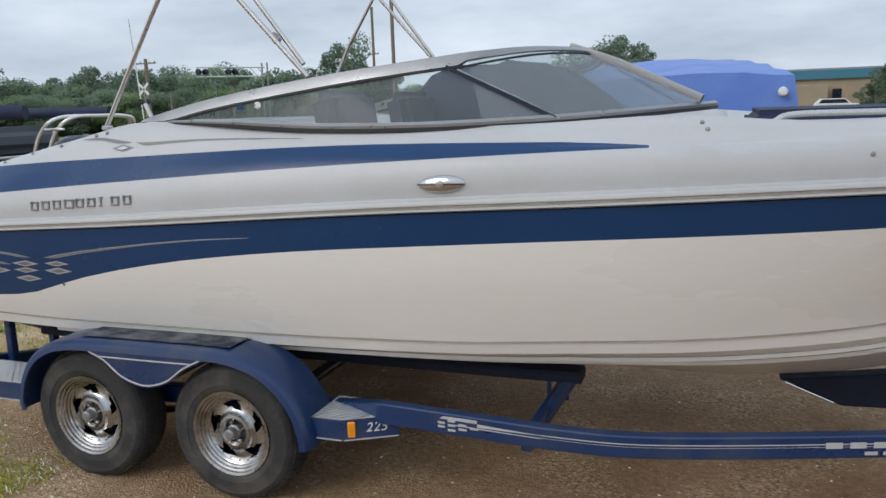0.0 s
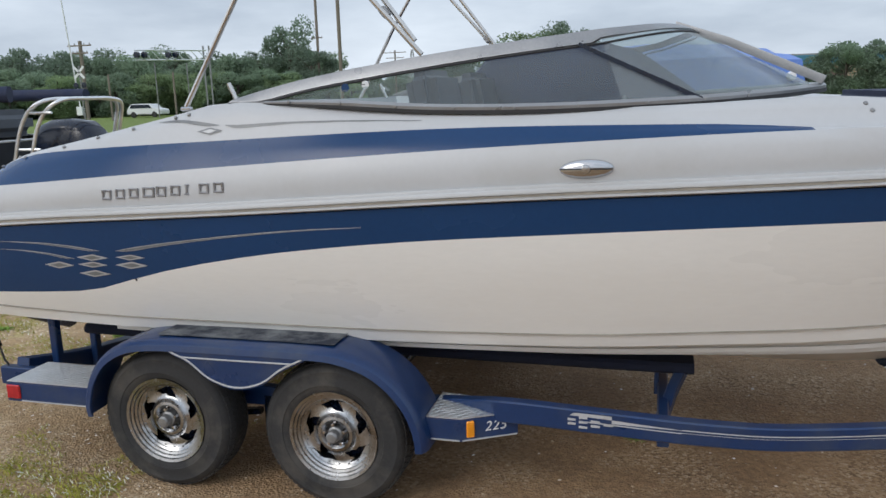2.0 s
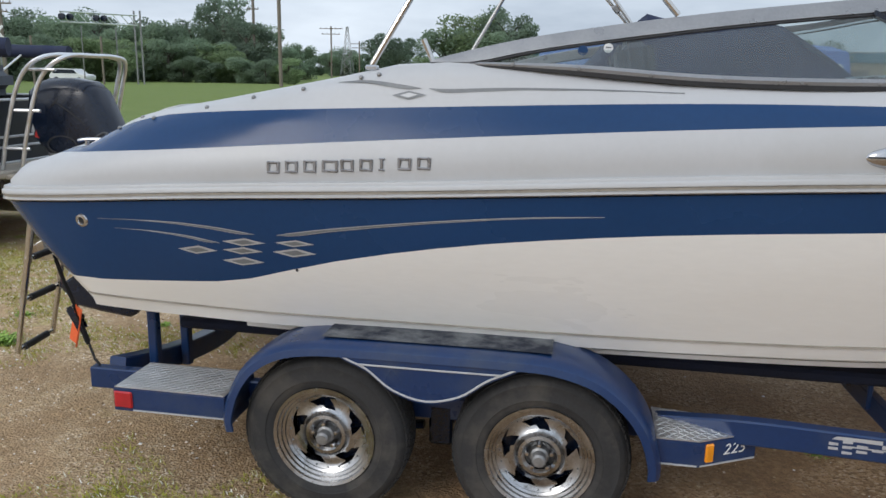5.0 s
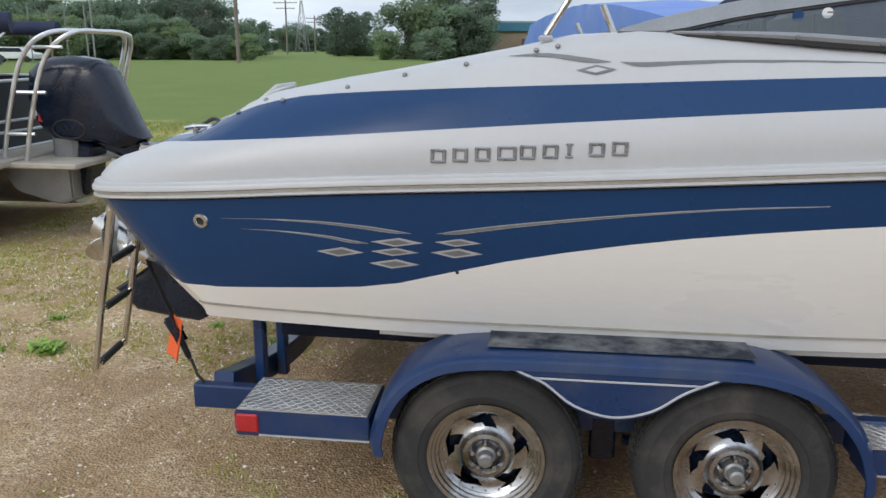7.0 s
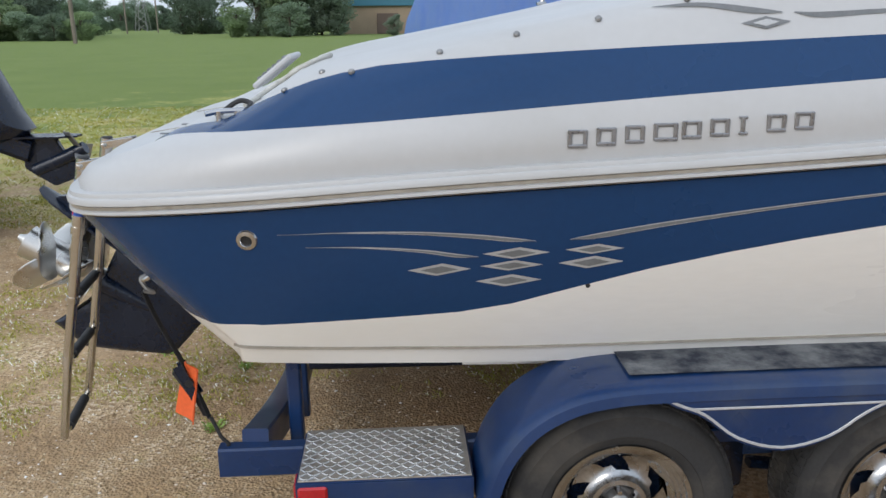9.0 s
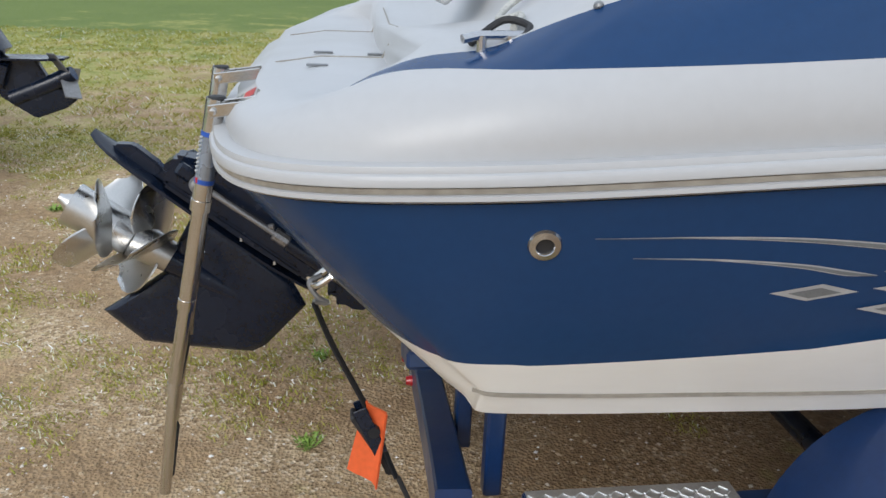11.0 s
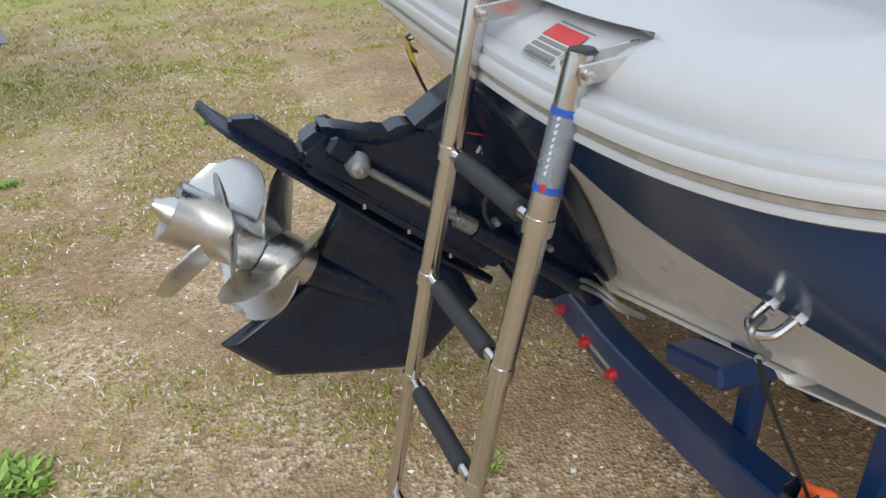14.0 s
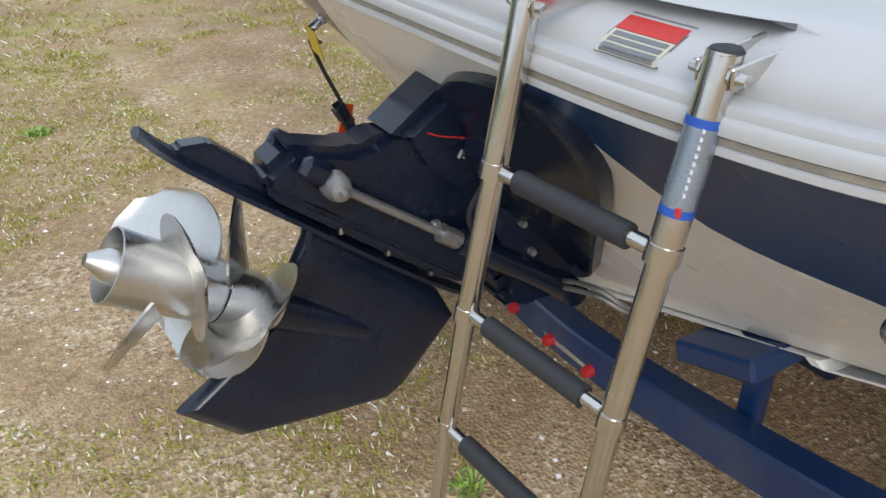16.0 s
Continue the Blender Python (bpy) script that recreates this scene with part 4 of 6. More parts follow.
# fenders
PROF = [(1.125, .33), (1.12, .40), (1.16, .53), (1.24, .64), (1.36, .712), (1.5, .742), (1.7, .750), (2.0, .752), (2.3, .751), (2.46, .742), (2.62, .695), (2.74, .608), (2.82, .5), (2.86, .38), (2.865, .31)]
for s in (1, -1):
    bm = bmesh.new()
    rows = []
    pr = spline(PROF, 4)
    for i, p in enumerate(pr):
        t = pr[min(i + 1, len(pr) - 1)] - pr[max(i - 1, 0)]
        t /= np.linalg.norm(t)
        n = np.array([-t[1], t[0]])
        rows.append([(p[0] + n[0] * d, y * s, p[1] + n[1] * d) for y, d in ((-1.06, -.005), (-1.06, 0), (-1.15, .004), (-1.275, 0), (-1.305, -.008), (-1.322, -.022), (-1.328, -.05), (-1.318, -.052), (-1.31, -.026), (-1.295, -.014), (-1.15, -.004))])
    loft(bm, rows, closed=True)
    bmesh.ops.recalc_face_normals(bm, faces=bm.faces[:])
    fen = part("fender", bm, TBLUE, trailer, "rounded blue steel tandem fender")
    val = spline([(1.60, .715), (1.66, .68), (1.74, .645), (1.84, .57), (1.97, .535), (2.10, .565), (2.2, .635), (2.29, .68), (2.36, .715)], 4)
    part("fender_valance", prism([tuple(p) for p in val] + [(2.3, .722), (1.98, .728), (1.66, .722)], *sorted((-1.322 * s, -1.312 * s))), TBLUE, fen)
    if s == 1:
        part("valance_trim", sweep(bmesh.new(), [(p[0], -1.325, p[1] + .012) for p in val[3:-3]], rect(.004, .008, .001)), PIN, fen, "silver trim line")
        part("valance_trim", sweep(bmesh.new(), [(1.70, -1.3265, .676), (1.98, -1.3265, .676), (2.26, -1.3265, .678)], rect(.004, .007, .001)), PIN, fen, "silver trim line")
    bm = bmesh.new()
    loft(bm, [[(x, y * s, .7565 + .0025 * math.sin((x - 1.5) * 3)) for x in np.linspace(1.54, 2.44, 14)] for y in (-1.10, -1.18, -1.265)])
    part("tread_pad", bm, PAD, fen, "worn grey anti-slip pad")


# wheels
def wheel(wx, s):
    c = (wx, 0, .325)
    yo = -1.272 * s

    def P(prof):
        return [(r, a * s) for r, a in prof]
    rim = part("wheel", lathe(P([(.135, -1.10), (.17, -1.12), (.178, -1.20), (.172, -1.225), (.165, -1.222), (.163, -1.23), (.172, -1.236), (.174, -1.243), (.184, -1.247), (.187, -1.255), (.197, -1.259), (.2, -1.268), (.213, -1.272), (.215, -1.262), (.208, -1.24)]), c, n=48), RIMM, trailer, "chromed modular steel wheel")
    # pierced disc
    bm = bmesh.new()
    rs = [(.058, -1.235), (.07, -1.246), (.084, -1.243), (.092, -1.226), (.104, -1.218), (.118, -1.214), (.132, -1.212), (.145, -1.212), (.155, -1.216), (.166, -1.222)]
    na = 60
    rows = [[(wx + r * math.cos(2 * math.pi * (j + (.9 * i - 4)) / na if 3 < i < 8 else 2 * math.pi * j / na), a * s, .325 + r * math.sin(2 * math.pi * (j + (.9 * i - 4)) / na if 3 < i < 8 else 2 * math.pi * j / na)) for j in range(na)] for i, (r, a) in enumerate(rs)]
    loft(bm, rows, closed=True, skip=lambda i, j: 4 <= i <= 7 and (j % 12) < (6 if 4 < i < 7 else 4))
    bmesh.ops.recalc_face_normals(bm, faces=bm.faces[:])
    part("disc", bm, RIMM, rim, "pierced wheel disc with five slots")
    part("drum", lathe(P([(.0, -1.16), (.15, -1.16), (.17, -1.12), (.17, -1.0)]), c, n=24), DARK, rim)
    part("hub", lathe(P([(.058, -1.225), (.05, -1.205), (.038, -1.21), (.036, -1.245), (.028, -1.25), (.027, -1.285), (.02, -1.292), (0, -1.293)]), c, n=20), GALV, rim, "greasy hub and dust cap")
    for j in range(20):
        w = 2 * math.pi * j / 20
        part("rivet", lathe(P([(0, -1.2245), (.003, -1.2235), (.004, -1.218)]), (wx + .157 * math.cos(w), 0, .325 + .157 * math.sin(w)), n=6), GREYD, rim)
    for j in range(5):
        w = 2 * math.pi * (j + .3) / 5
        part("lug_nut", lathe(P([(0, -1.262), (.008, -1.26), (.01, -1.24), (.011, -1.225)]), (wx + .05 * math.cos(w), 0, .325 + .05 * math.sin(w)), n=6), CHROME, rim)
    bm = lathe(P([(.2, -1.08), (.24, -1.062), (.3, -1.062), (.33, -1.075), (.341, -1.092), (.346, -1.12), (.347, -1.17), (.346, -1.215), (.342, -1.24), (.338, -1.2425), (.336, -1.250), (.322, -1.265), (.306, -1.273), (.302, -1.2715), (.27, -1.277), (.246, -1.279), (.243, -1.275), (.225, -1.272), (.213, -1.262), (.2, -1.25)]), c, n=64)
    tyre = part("tyre", bm, RUBBER, rim, "weathered black trailer tyre")
    # tread blocks and shoulder lugs
    bm = bmesh.new()
    for j in range(72):
        w = 360 * j / 72
        for a, da, wd in ((-1.236, 8, .022), (-1.204, -14, .03), (-1.168, 14, .03), (-1.13, -14, .03), (-1.098, 8, .022)):
            bx = box((.022, wd, .008), (0, 0, 0), 0, (0, 0, da))
            bmesh.ops.transform(bx, matrix=pose(wx, a * s, .325) @ pose(0, 0, 0, 0, w + (2.5 if a in (-1.204, -1.13) else 0), 0) @ pose(0, 0, .3465 - (.004 if abs(a + 1.17) > .05 else 0), (18 if a < -1.22 else -18 if a > -1.11 else 0) * s, 0, 0), verts=bx.verts[:])
            join(bm, bx)
    part("tread", bm, RUBBER, rim)
    return rim


for s in (1, -1):
    for wx in (1.54, 2.41):
        wheel(wx, s)
for wx in (1.54, 2.41):
    part("axle", tube([(wx, -1.1, .325), (wx, 1.1, .325)], .035, 12), DARK, trailer)
    for s in (1, -1):
        part("leaf_spring", sweep(bmesh.new(), spline([(wx - .36, s * .985, .29), (wx, s * .985, .25), (wx + .36, s * .985, .29)], 6), rect(.045, .03)), DARK, trailer)
part("spring_hanger", box((.1, .05, .18), (1.975, -.985, .30), .01), DARK, trailer)


# steps of diamond plate
def step(outline, inner_edge, nm, s):
    st = part(nm, prism([(x, y * s) for x, y in outline], .345, .447, "xy", .004), TBLUE, trailer, "blue box step with bright tread plate")
    c = np.mean(np.array(outline), axis=0)
    top = [((x - c[0]) * .975 + c[0], ((y - c[1]) * .97 + c[1]) * s) for x, y in outline]
    part("tread_plate", prism(top, .448, .452, "xy"), ALU, st, "bright diamond tread plate")
    bm = bmesh.new()
    xs = [p[0] for p in top]
    ys = [p[1] for p in top]
    i = 0
    for x in np.arange(min(xs) + .012, max(xs) - .008, .021):
        j = 0
        for y in np.arange(min(ys) + .012, max(ys) - .008, .021):
            ok = all((bx - ax) * (y - ay) - (by - ay) * (x - ax) < -.004 * math.hypot(bx - ax, by - ay) if s * AREA(outline) < 0 else (bx - ax) * (y - ay) - (by - ay) * (x - ax) > .004 * math.hypot(bx - ax, by - ay) for (ax, ay), (bx, by) in zip(top, top[1:] + top[:1]))
            if ok:
                box((.021, .0055, .003), (x, y, .4532), 0, (0, 0, 45 if (i + j) % 2 else -45), bm=bm)
            j += 1
        i += 1
    part("tread_pattern", bm, ALU, st)
    return st


def AREA(o):
    return sum(a[0] * b[1] - b[0] * a[1] for a, b in zip(o, o[1:] + o[:1]))


for s in (1, -1):
    st = step([(.60, -1.25), (1.11, -1.25), (1.11, -.955), (.60, -.955)], 0, "rear_step", s)
    part("tail_light", box((.085, .012, .075), (.648, -1.253 * s, .398), .006), REDL, st, "red rectangular tail light")
    part("side_lens", box((.012, .07, .07), (.598, -1.205 * s, .398), .004), REDL, st, "red lens")
    part("pinstripe", box((.42, .003, .006), (.9, -1.2515 * s, .352)), PIN, st)
    st = step([(2.84, -1.25), (3.0, -1.25), (3.23, -1.12), (3.0, -.98), (2.84, -.955)], 0, "front_step", s)
    ang = math.degrees(math.atan2(.13, .23))
    part("amber_marker", box((.036, .014, .075), (3.04, -1.2325 * s, .402), .005, (0, 0, ang * s)), AMBER, st, "amber side marker light")
    part("pinstripe", box((.25, .003, .006), (3.116, -1.187 * s, .352), 0, (0, 0, ang * s)), PIN, st)
    part("pinstripe", box((.15, .003, .006), (2.92, -1.2515 * s, .352)), PIN, st)
ft = bpy.data.curves.new("number", 'FONT')
ft.body = "225"
ft.size = .062
ft.shear = .25
ft.extrude = .0008
ft.space_character = 1.1
fo = new("tmp_text", ft)
dg = bpy.context.evaluated_depsgraph_get()
tm = bpy.data.meshes.new_from_object(fo.evaluated_get(dg))
bpy.data.objects.remove(fo)
tm.materials.clear()
tm.materials.append(WHITEP)
num = new("model_number", tm)
num.parent = trailer
num.matrix_basis = Matrix.Translation((3.095 - 2.0, -1.1995, .385)) @ pose(0, 0, 0, 90, 0, math.degrees(math.atan2(.13, .23)))
num["label"] = "white model number"


# ---- stern drive ----
drive = thing("stern_drive", (.3, 0, .35), "black tilted stern drive with twin stainless propellers", "stern drive")
AX = np.array([-.84, 0, .545])
AX /= np.linalg.norm(AX)
UP = np.array([.545, 0, .84])
UP /= np.linalg.norm(UP)


def foil(outline, mid, edge, inset=.72, centre=None):
    """A flattened body: an outline in x, z that thickens towards its middle."""
    c = np.array(centre) if centre is not None else np.mean(np.array(outline), axis=0)
    o = [np.array(p) for p in outline]
    rings = []
    for f, y in ((1, edge), (.5 + inset / 2, (edge + 2 * mid) / 3), (inset, mid * .95), (inset * .55, mid)):
        rings.append([(c[0] + (p[0] - c[0]) * f, y, c[1] + (p[1] - c[1]) * f) for p in o])
    bm = bmesh.new()
    for s in (-1, 1):
        vs = loft(bm, [[(x, y * s, z) for x, y, z in r] for r in rings], closed=True)
        bm.faces.new(vs[-1])
    b = [[(x, s * y, z) for x, y, z in rings[0]] for s in (-1, 1)]
    loft(bm, b, closed=True)
    bmesh.ops.remove_doubles(bm, verts=bm.verts[:], dist=1e-4)
    bmesh.ops.recalc_face_normals(bm, faces=bm.faces[:])
    return bm


DY = .02


def shifted(bm):
    bmesh.ops.translate(bm, verts=bm.verts[:], vec=(0, DY, 0))
    return bm


part("lower_leg", shifted(foil([(-.265, .845), (-.276, .796), (-.345, .675), (-.362, .62), (-.46, .55), (-.576, .477), (-.459, .362), (-.30, .335), (-.11, .312), (-.065, .335), (.073, .482), (.03, .57), (-.1, .69)], .026, .005, .88)), DARK, drive, "glossy black gearcase and skeg")
g0 = np.array([-.35, DY, .655])
tor = lathe([(0, .36), (.012, .34), (.022, .28), (.032, .2), (.044, .09), (.05, 0), (.046, -.004), (0, -.004)], (0, 0, 0), "z", 24)
zq = Vector(-AX).to_track_quat('Z', 'Y').to_matrix().to_4x4()
bmesh.ops.transform(tor, matrix=Matrix.Translation(g0) @ zq, verts=tor.verts[:])
part("torpedo", tor, DARK, drive)
# plate from its upswept tip down to the front
bm = bmesh.new()
rows = []
PU = np.array([.63, 0, .777])
for x, z, w in ((-.545, 1.062, .022), (-.525, 1.04, .046), (-.49, 1.008, .062), (-.42, .95, .072), (-.30, .855, .078), (-.16, .742, .08), (-.03, .638, .068), (.05, .575, .045), (.105, .530, .012)):
    c = np.array([x, DY, z])
    rows.append([tuple(c + np.array([0, y, 0]) + PU * h) for y, h in ((-w, -.002), (-w, .007), (-w * .5, .012), (0, .016), (w * .5, .012), (w, .007), (w, -.002), (0, -.008))])
vs = loft(bm, rows, closed=True)
bm.faces.new(vs[0][::-1])
bm.faces.new(vs[-1])
bmesh.ops.recalc_face_normals(bm, faces=bm.faces[:])
part("anti_ventilation_plate", bm, DARK, drive, "black anti-ventilation plate with an upswept tip")
part("plate_fin", prism([(-.497, 1.012), (-.482, 1.03), (-.428, 1.028), (-.356, .967), (-.33, .90), (-.42, .955)], DY - .018, DY + .03, "xz", .006), DARK, drive)
for x, z in ((-.22, .80), (-.12, .722), (-.02, .642)):
    part("plate_bolt", lathe([(0, .012), (.006, .011), (.008, 0)], (x, DY - .062, z + .012), "z", 6), CHROME, drive)
part("upper_housing", prism([(-.362, .925), (-.356, .962), (-.296, 1.002), (-.28, 1.0), (-.177, .972), (-.128, .977), (-.092, .995), (-.02, .98), (.2, .86), (.16, .62), (.09, .58), (.0, .64), (-.12, .74), (-.26, .855)], DY - .055, DY + .055, "xz", .02), DARK, drive, "black upper drive housing")
part("housing_rib", prism([(-.345, .915), (-.33, .93), (-.1, .755), (.06, .63), (.06, .605), (-.1, .72)], DY - .068, DY + .068, "xz", .008), DARK, drive)
part("top_cowl", prism([(-.098, .985), (-.075, 1.003), (.055, 1.09), (.082, 1.092), (.2, 1.02), (.31, .88), (.33, .76), (.22, .70), (.1, .76), (-.05, .90)], DY - .078, DY + .078, "xz", .026), DARK, drive, "black top cowl")
part("bell_housing", prism([(.09, .73), (.15, .615), (.142, .57), (.155, .525), (.2, .497), (.29, .485), (.38, .52), (.38, .80), (.26, .94)], DY - .10, DY + .10, "xz", .03), DARK, drive, "black bell housing")
# gimbal ring on the transom
TN = np.array([-.807, 0, -.591])
bm = bmesh.new()
starboard = [(0, 1.05), (-.16, 1.13), (-.34, 1.168), (-.45, 1.14), (-.475, 1.06), (-.42, .95), (-.31, .81), (-.2, .67), (-.12, .57), (0, .50)]
port = [(.1, .56), (.17, .68), (.2, .80), (.17, .92), (.1, 1.0)]
ringp = spline(starboard + port, 3, closed=True)
rows = []
for d, f in ((-.02, 1.0), (.012, 1.0), (.018, .985), (.02, .95), (.021, .7), (.03, .66), (.032, .5), (.06, .40), (.065, .2)):
    row = []
    for yy, zz in ringp:
        yy, zz = yy * f, .85 + (zz - .85) * f
        row.append((.80 - .733 * zz + TN[0] * d, yy, zz + TN[2] * d))
    rows.append(row)
vs = loft(bm, rows, closed=True)
bm.faces.new(vs[-1])
bmesh.ops.recalc_face_normals(bm, faces=bm.faces[:])
part("gimbal_housing", bm, DARK, drive, "black gimbal housing on the transom")
for s in (-1, 1):
    a, c = np.array([.335, DY + .115 * s, .525]), np.array([-.232, DY + .088 * s, .926])
    d = c - a
    part("trim_cylinder", tube([tuple(a), tuple(a + d * .04), tuple(a + d * .54)], .028, 16), DARK, drive, "black trim cylinder")
    part("trim_rod", tube([tuple(a + d * .5), tuple(a + d * .96)], .0095, 10), DULLCH, drive, "steel trim rod")
    part("rod_guide", tube([tuple(a + d * .545), tuple(a + d * .555), tuple(a + d * .615)], .021, 10), DULLCH, drive, "grey cylinder end gland")
    part("gland_fitting", box((.02, .02, .02), tuple(a + d * .63 + np.array([0, -.004 * s, .012])), .004), DULLCH, drive)
    part("pivot_cap", lathe([(0, .052 * s), (.006, .05 * s), (.009, .034 * s), (.02, .03 * s), (.027, .012 * s), (.028, -.012 * s), (.02, -.016 * s), (.02, -.05 * s)], (c[0], c[1], c[2]), n=20), GALV, drive, "grey rod end cap")
    part("pivot_boss", box((.06, .03, .045), (c[0] - .035, c[1] - .005 * s, c[2] + .035), .010, (0, 35, 0)), DARK, drive)
    part("lower_pivot", lathe([(0, .034 * s), (.03, .03 * s), (.036, -.02 * s)], (a[0], a[1], a[2]), n=18), DARK, drive)
    for k_ in (0, 1):
        part("hydraulic_hose", tube(spline([(.30, DY + .13 * s, .55 + .02 * k_), (.27, DY + .22 * s, .60 + .02 * k_), (.27, DY + .29 * s, .62 + .016 * k_), (.30, DY + .33 * s, .60 + .01 * k_), (.36, DY + .33 * s, .57)], 5), .006, 8), GALV, drive)
    part("flexible_line", tube(spline([(.14, DY + .09 * s, .90), (.05, DY + .105 * s, .80), (.10, DY + .115 * s, .70), (.2, DY + .11 * s, .62)], 5), .006, 8), BLACKR, drive)
    for q, z in ((.16, .85), (.08, .75), (.19, .74), (.12, .67), (.22, .66)):
        part("bolt", lathe([(0, .018 * s), (.008, .016 * s), (.010, -.006 * s)], (q, DY + (.10 if z < .8 else .08) * s, z), n=6), GALV, drive)
    part("clamp", box((.05, .01, .014), (.17, DY + .105 * s, .79), .003, (0, 35, 0)), DULLCH, drive)
# a red line and an unreadable pale maker's name on the cowl
part("red_line", tube(spline([(-.03, -.0585, .985), (.0, -.0592, .972), (.06, -.0592, .955), (.12, -.0592, .925)], 5), .0018, 6), REDP, drive)
for i in range(9):
    q = np.array([.045, -.0588, .925]) + np.array([.86, 0, -.51]) * .0135 * i
    part("name_bar", box((.0075, .001, .012 if i % 3 else .018), tuple(q), 0, (0, 31, 0)), SILVER, drive)


# propellers
def blade(base, radius, length, phase, hand, width):
    """A curved blade that winds round the shaft axis as it widens."""
    bm = bmesh.new()
    side = np.array([0, 1, 0])
    rows = []
    nr, nc = 12, 9
    for i in range(nr):
        q = i / (nr - 1)
        r = .045 + (radius - .045) * q
        half = width * (max(.02, 1 - ((q - .55) / .46) ** 2) ** .42 if q > .55 else .66 + .34 * math.sin(math.pi * q / 1.1))
        row = []
        for j in range(nc):
            u = -1 + 2 * j / (nc - 1)
            ang = phase + hand * u * half / max(r, .06) * .95 + .12 * hand * q
            ax = u * half * .5 + .055 * q
            ca, sa = math.cos(ang), math.sin(ang)
            row.append(base + AX * (length + ax + .012 * u * u) + (UP * ca + side * sa) * r)
        rows.append(row)
    top = [[p for p in r] for r in rows]
    back = [[p + AX * (.007 - .005 * (i / nr)) for p in r] for i, r in enumerate(rows)]
    loft(bm, [list(map(tuple, r)) for r in top])
    loft(bm, [list(map(tuple, r)) for r in back])
    edge = lambda g: g[0] + [r[-1] for r in g[1:]] + g[-1][-2::-1] + [r[0] for r in g[-2:0:-1]]
    loft(bm, [list(map(tuple, edge(top))), list(map(tuple, edge(back)))], closed=True)
    bmesh.ops.remove_doubles(bm, verts=bm.verts[:], dist=1e-4)
    bmesh.ops.recalc_face_normals(bm, faces=bm.faces[:])
    return bm


def on_axis(profile, n=28):
    b = lathe(profile, (0, 0, 0), "z", n)
    bmesh.ops.transform(b, matrix=Matrix.Translation(g0) @ Vector(AX).to_track_quat('Z', 'Y').to_matrix().to_4x4(), verts=b.verts[:])
    return b


front = part("front_propeller", on_axis([(.048, -.01), (.052, .02), (.058, .07), (.062, .128), (.055, .129)]), PROPM, drive, "stainless steel front propeller hub")
rear = part("rear_propeller", on_axis([(.062, .132), (.065, .14), (.067, .24), (.069, .31), (.071, .338), (.068, .339), (.064, .31), (.055, .2), (.05, .19)]), PROPM, drive, "stainless steel rear propeller hub")
part("prop_nut", on_axis([(0, .378), (.012, .377), (.016, .366), (.03, .345), (.042, .30), (.044, .2)], 20), PROPM, rear, "pale cone and nut")
for k in range(3):
    part("blade", blade(g0, .198, .06, 2 * math.pi * k / 3 + .66, -1, .142), PROPM, front)
    part("blade", blade(g0, .195, .19, 2 * math.pi * k / 3 + .9, 1, .12), PROPM, rear)

# ---- boarding ladder ----
ladder = thing("boarding_ladder", (-.09, -.6, 1.3), "stainless steel telescopic boarding ladder with black rung grips", "ladder")
GRIP = mat("black_grip", (0.03, 0.032, 0.036), 0.65, 0, 0.25, 20, 120, 0.3, 0.001)


def lad(side, z):
    """A point of the starboard (0) or port (1) side tube at height z."""
    if side == 0:
        return np.array([-.062 - (1.30 - z) * .205 + (.02 if z < .5 else 0), -.74 if z > .7 else -.74 - (.7 - z) * .12, z])
    return np.array([-.092 - (1.32 - z) * .19, -.437 if z > .7 else -.437 - (.7 - z) * .08, z])


for sd, zt in ((0, 1.305), (1, 1.325)):
    for z0, z1, r in ((zt, 1.065, .0205), (1.085, .83, .0175), (.85, .62, .0155), (.64, .36, .0135)):
        part("side_tube", tube([tuple(lad(sd, z0)), tuple(lad(sd, z1))], r, 16), STEEL, ladder)
    for z, r in ((1.075, .0225), (.84, .0195), (.63, .0175)):
        part("collar", tube([tuple(lad(sd, z + .012)), tuple(lad(sd, z - .012))], r, 16), STEEL, ladder)
    t = lad(sd, zt)
    part("end_cap", lathe([(0, .006), (.017, .005), (.021, 0)], tuple(t), "z", 14), BLACKR, ladder)
    h = lad(sd, zt - .022)
    for s in (-1, 1):
        part("hinge_plate", box((.11, .005, .027), (h[0] + .045, h[1] + .024 * s, h[2] + .006), .002, (0, -8, 0)), STEEL, ladder, "flat steel hinge plate")
        part("bolt", lathe([(0, .04 * s), (.007, .038 * s), (.008, .022 * s), (.012, .022 * s), (.012, .018 * s)], tuple(h), n=10), STEEL, ladder)
for z in (1.075, .845, .63, .375):
    a, c = lad(0, z), lad(1, z)
    part("rung", tube([tuple(a), tuple(c)], .011, 12), STEEL, ladder)
    d = c - a
    part("rung_grip", sweep(bmesh.new(), [tuple(a + d * .17), tuple(a + d * .2), tuple(a + d * .8), tuple(a + d * .83)], ring(.0165, 12, .018)), GRIP, ladder, "ribbed black rung grip")
# safety label wrapped on a side tube
SAFE = mat("clear_label", (0.34, 0.40, 0.50), 0.25, 0.7, 0.1, 30, 200, 0)
BLUEP = mat("blue_print", (0.02, 0.09, 0.42), 0.4, 0, 0.1, 20, 100, 0)
for z0, z1, m, nm in ((1.235, 1.125, SAFE, "wrap_label"), (1.236, 1.226, BLUEP, "label_end"), (1.134, 1.124, BLUEP, "label_end")):
    part(nm, tube([tuple(lad(0, z0)), tuple(lad(0, z1))], .0208 if m is SAFE else .0211, 16), m, ladder)
q = lad(0, 1.14) + np.array([-.014, -.012, 0])
part("label_mark", tube([tuple(q), tuple(q + np.array([0, 0, -.012]))], .005, 8), REDP, ladder)
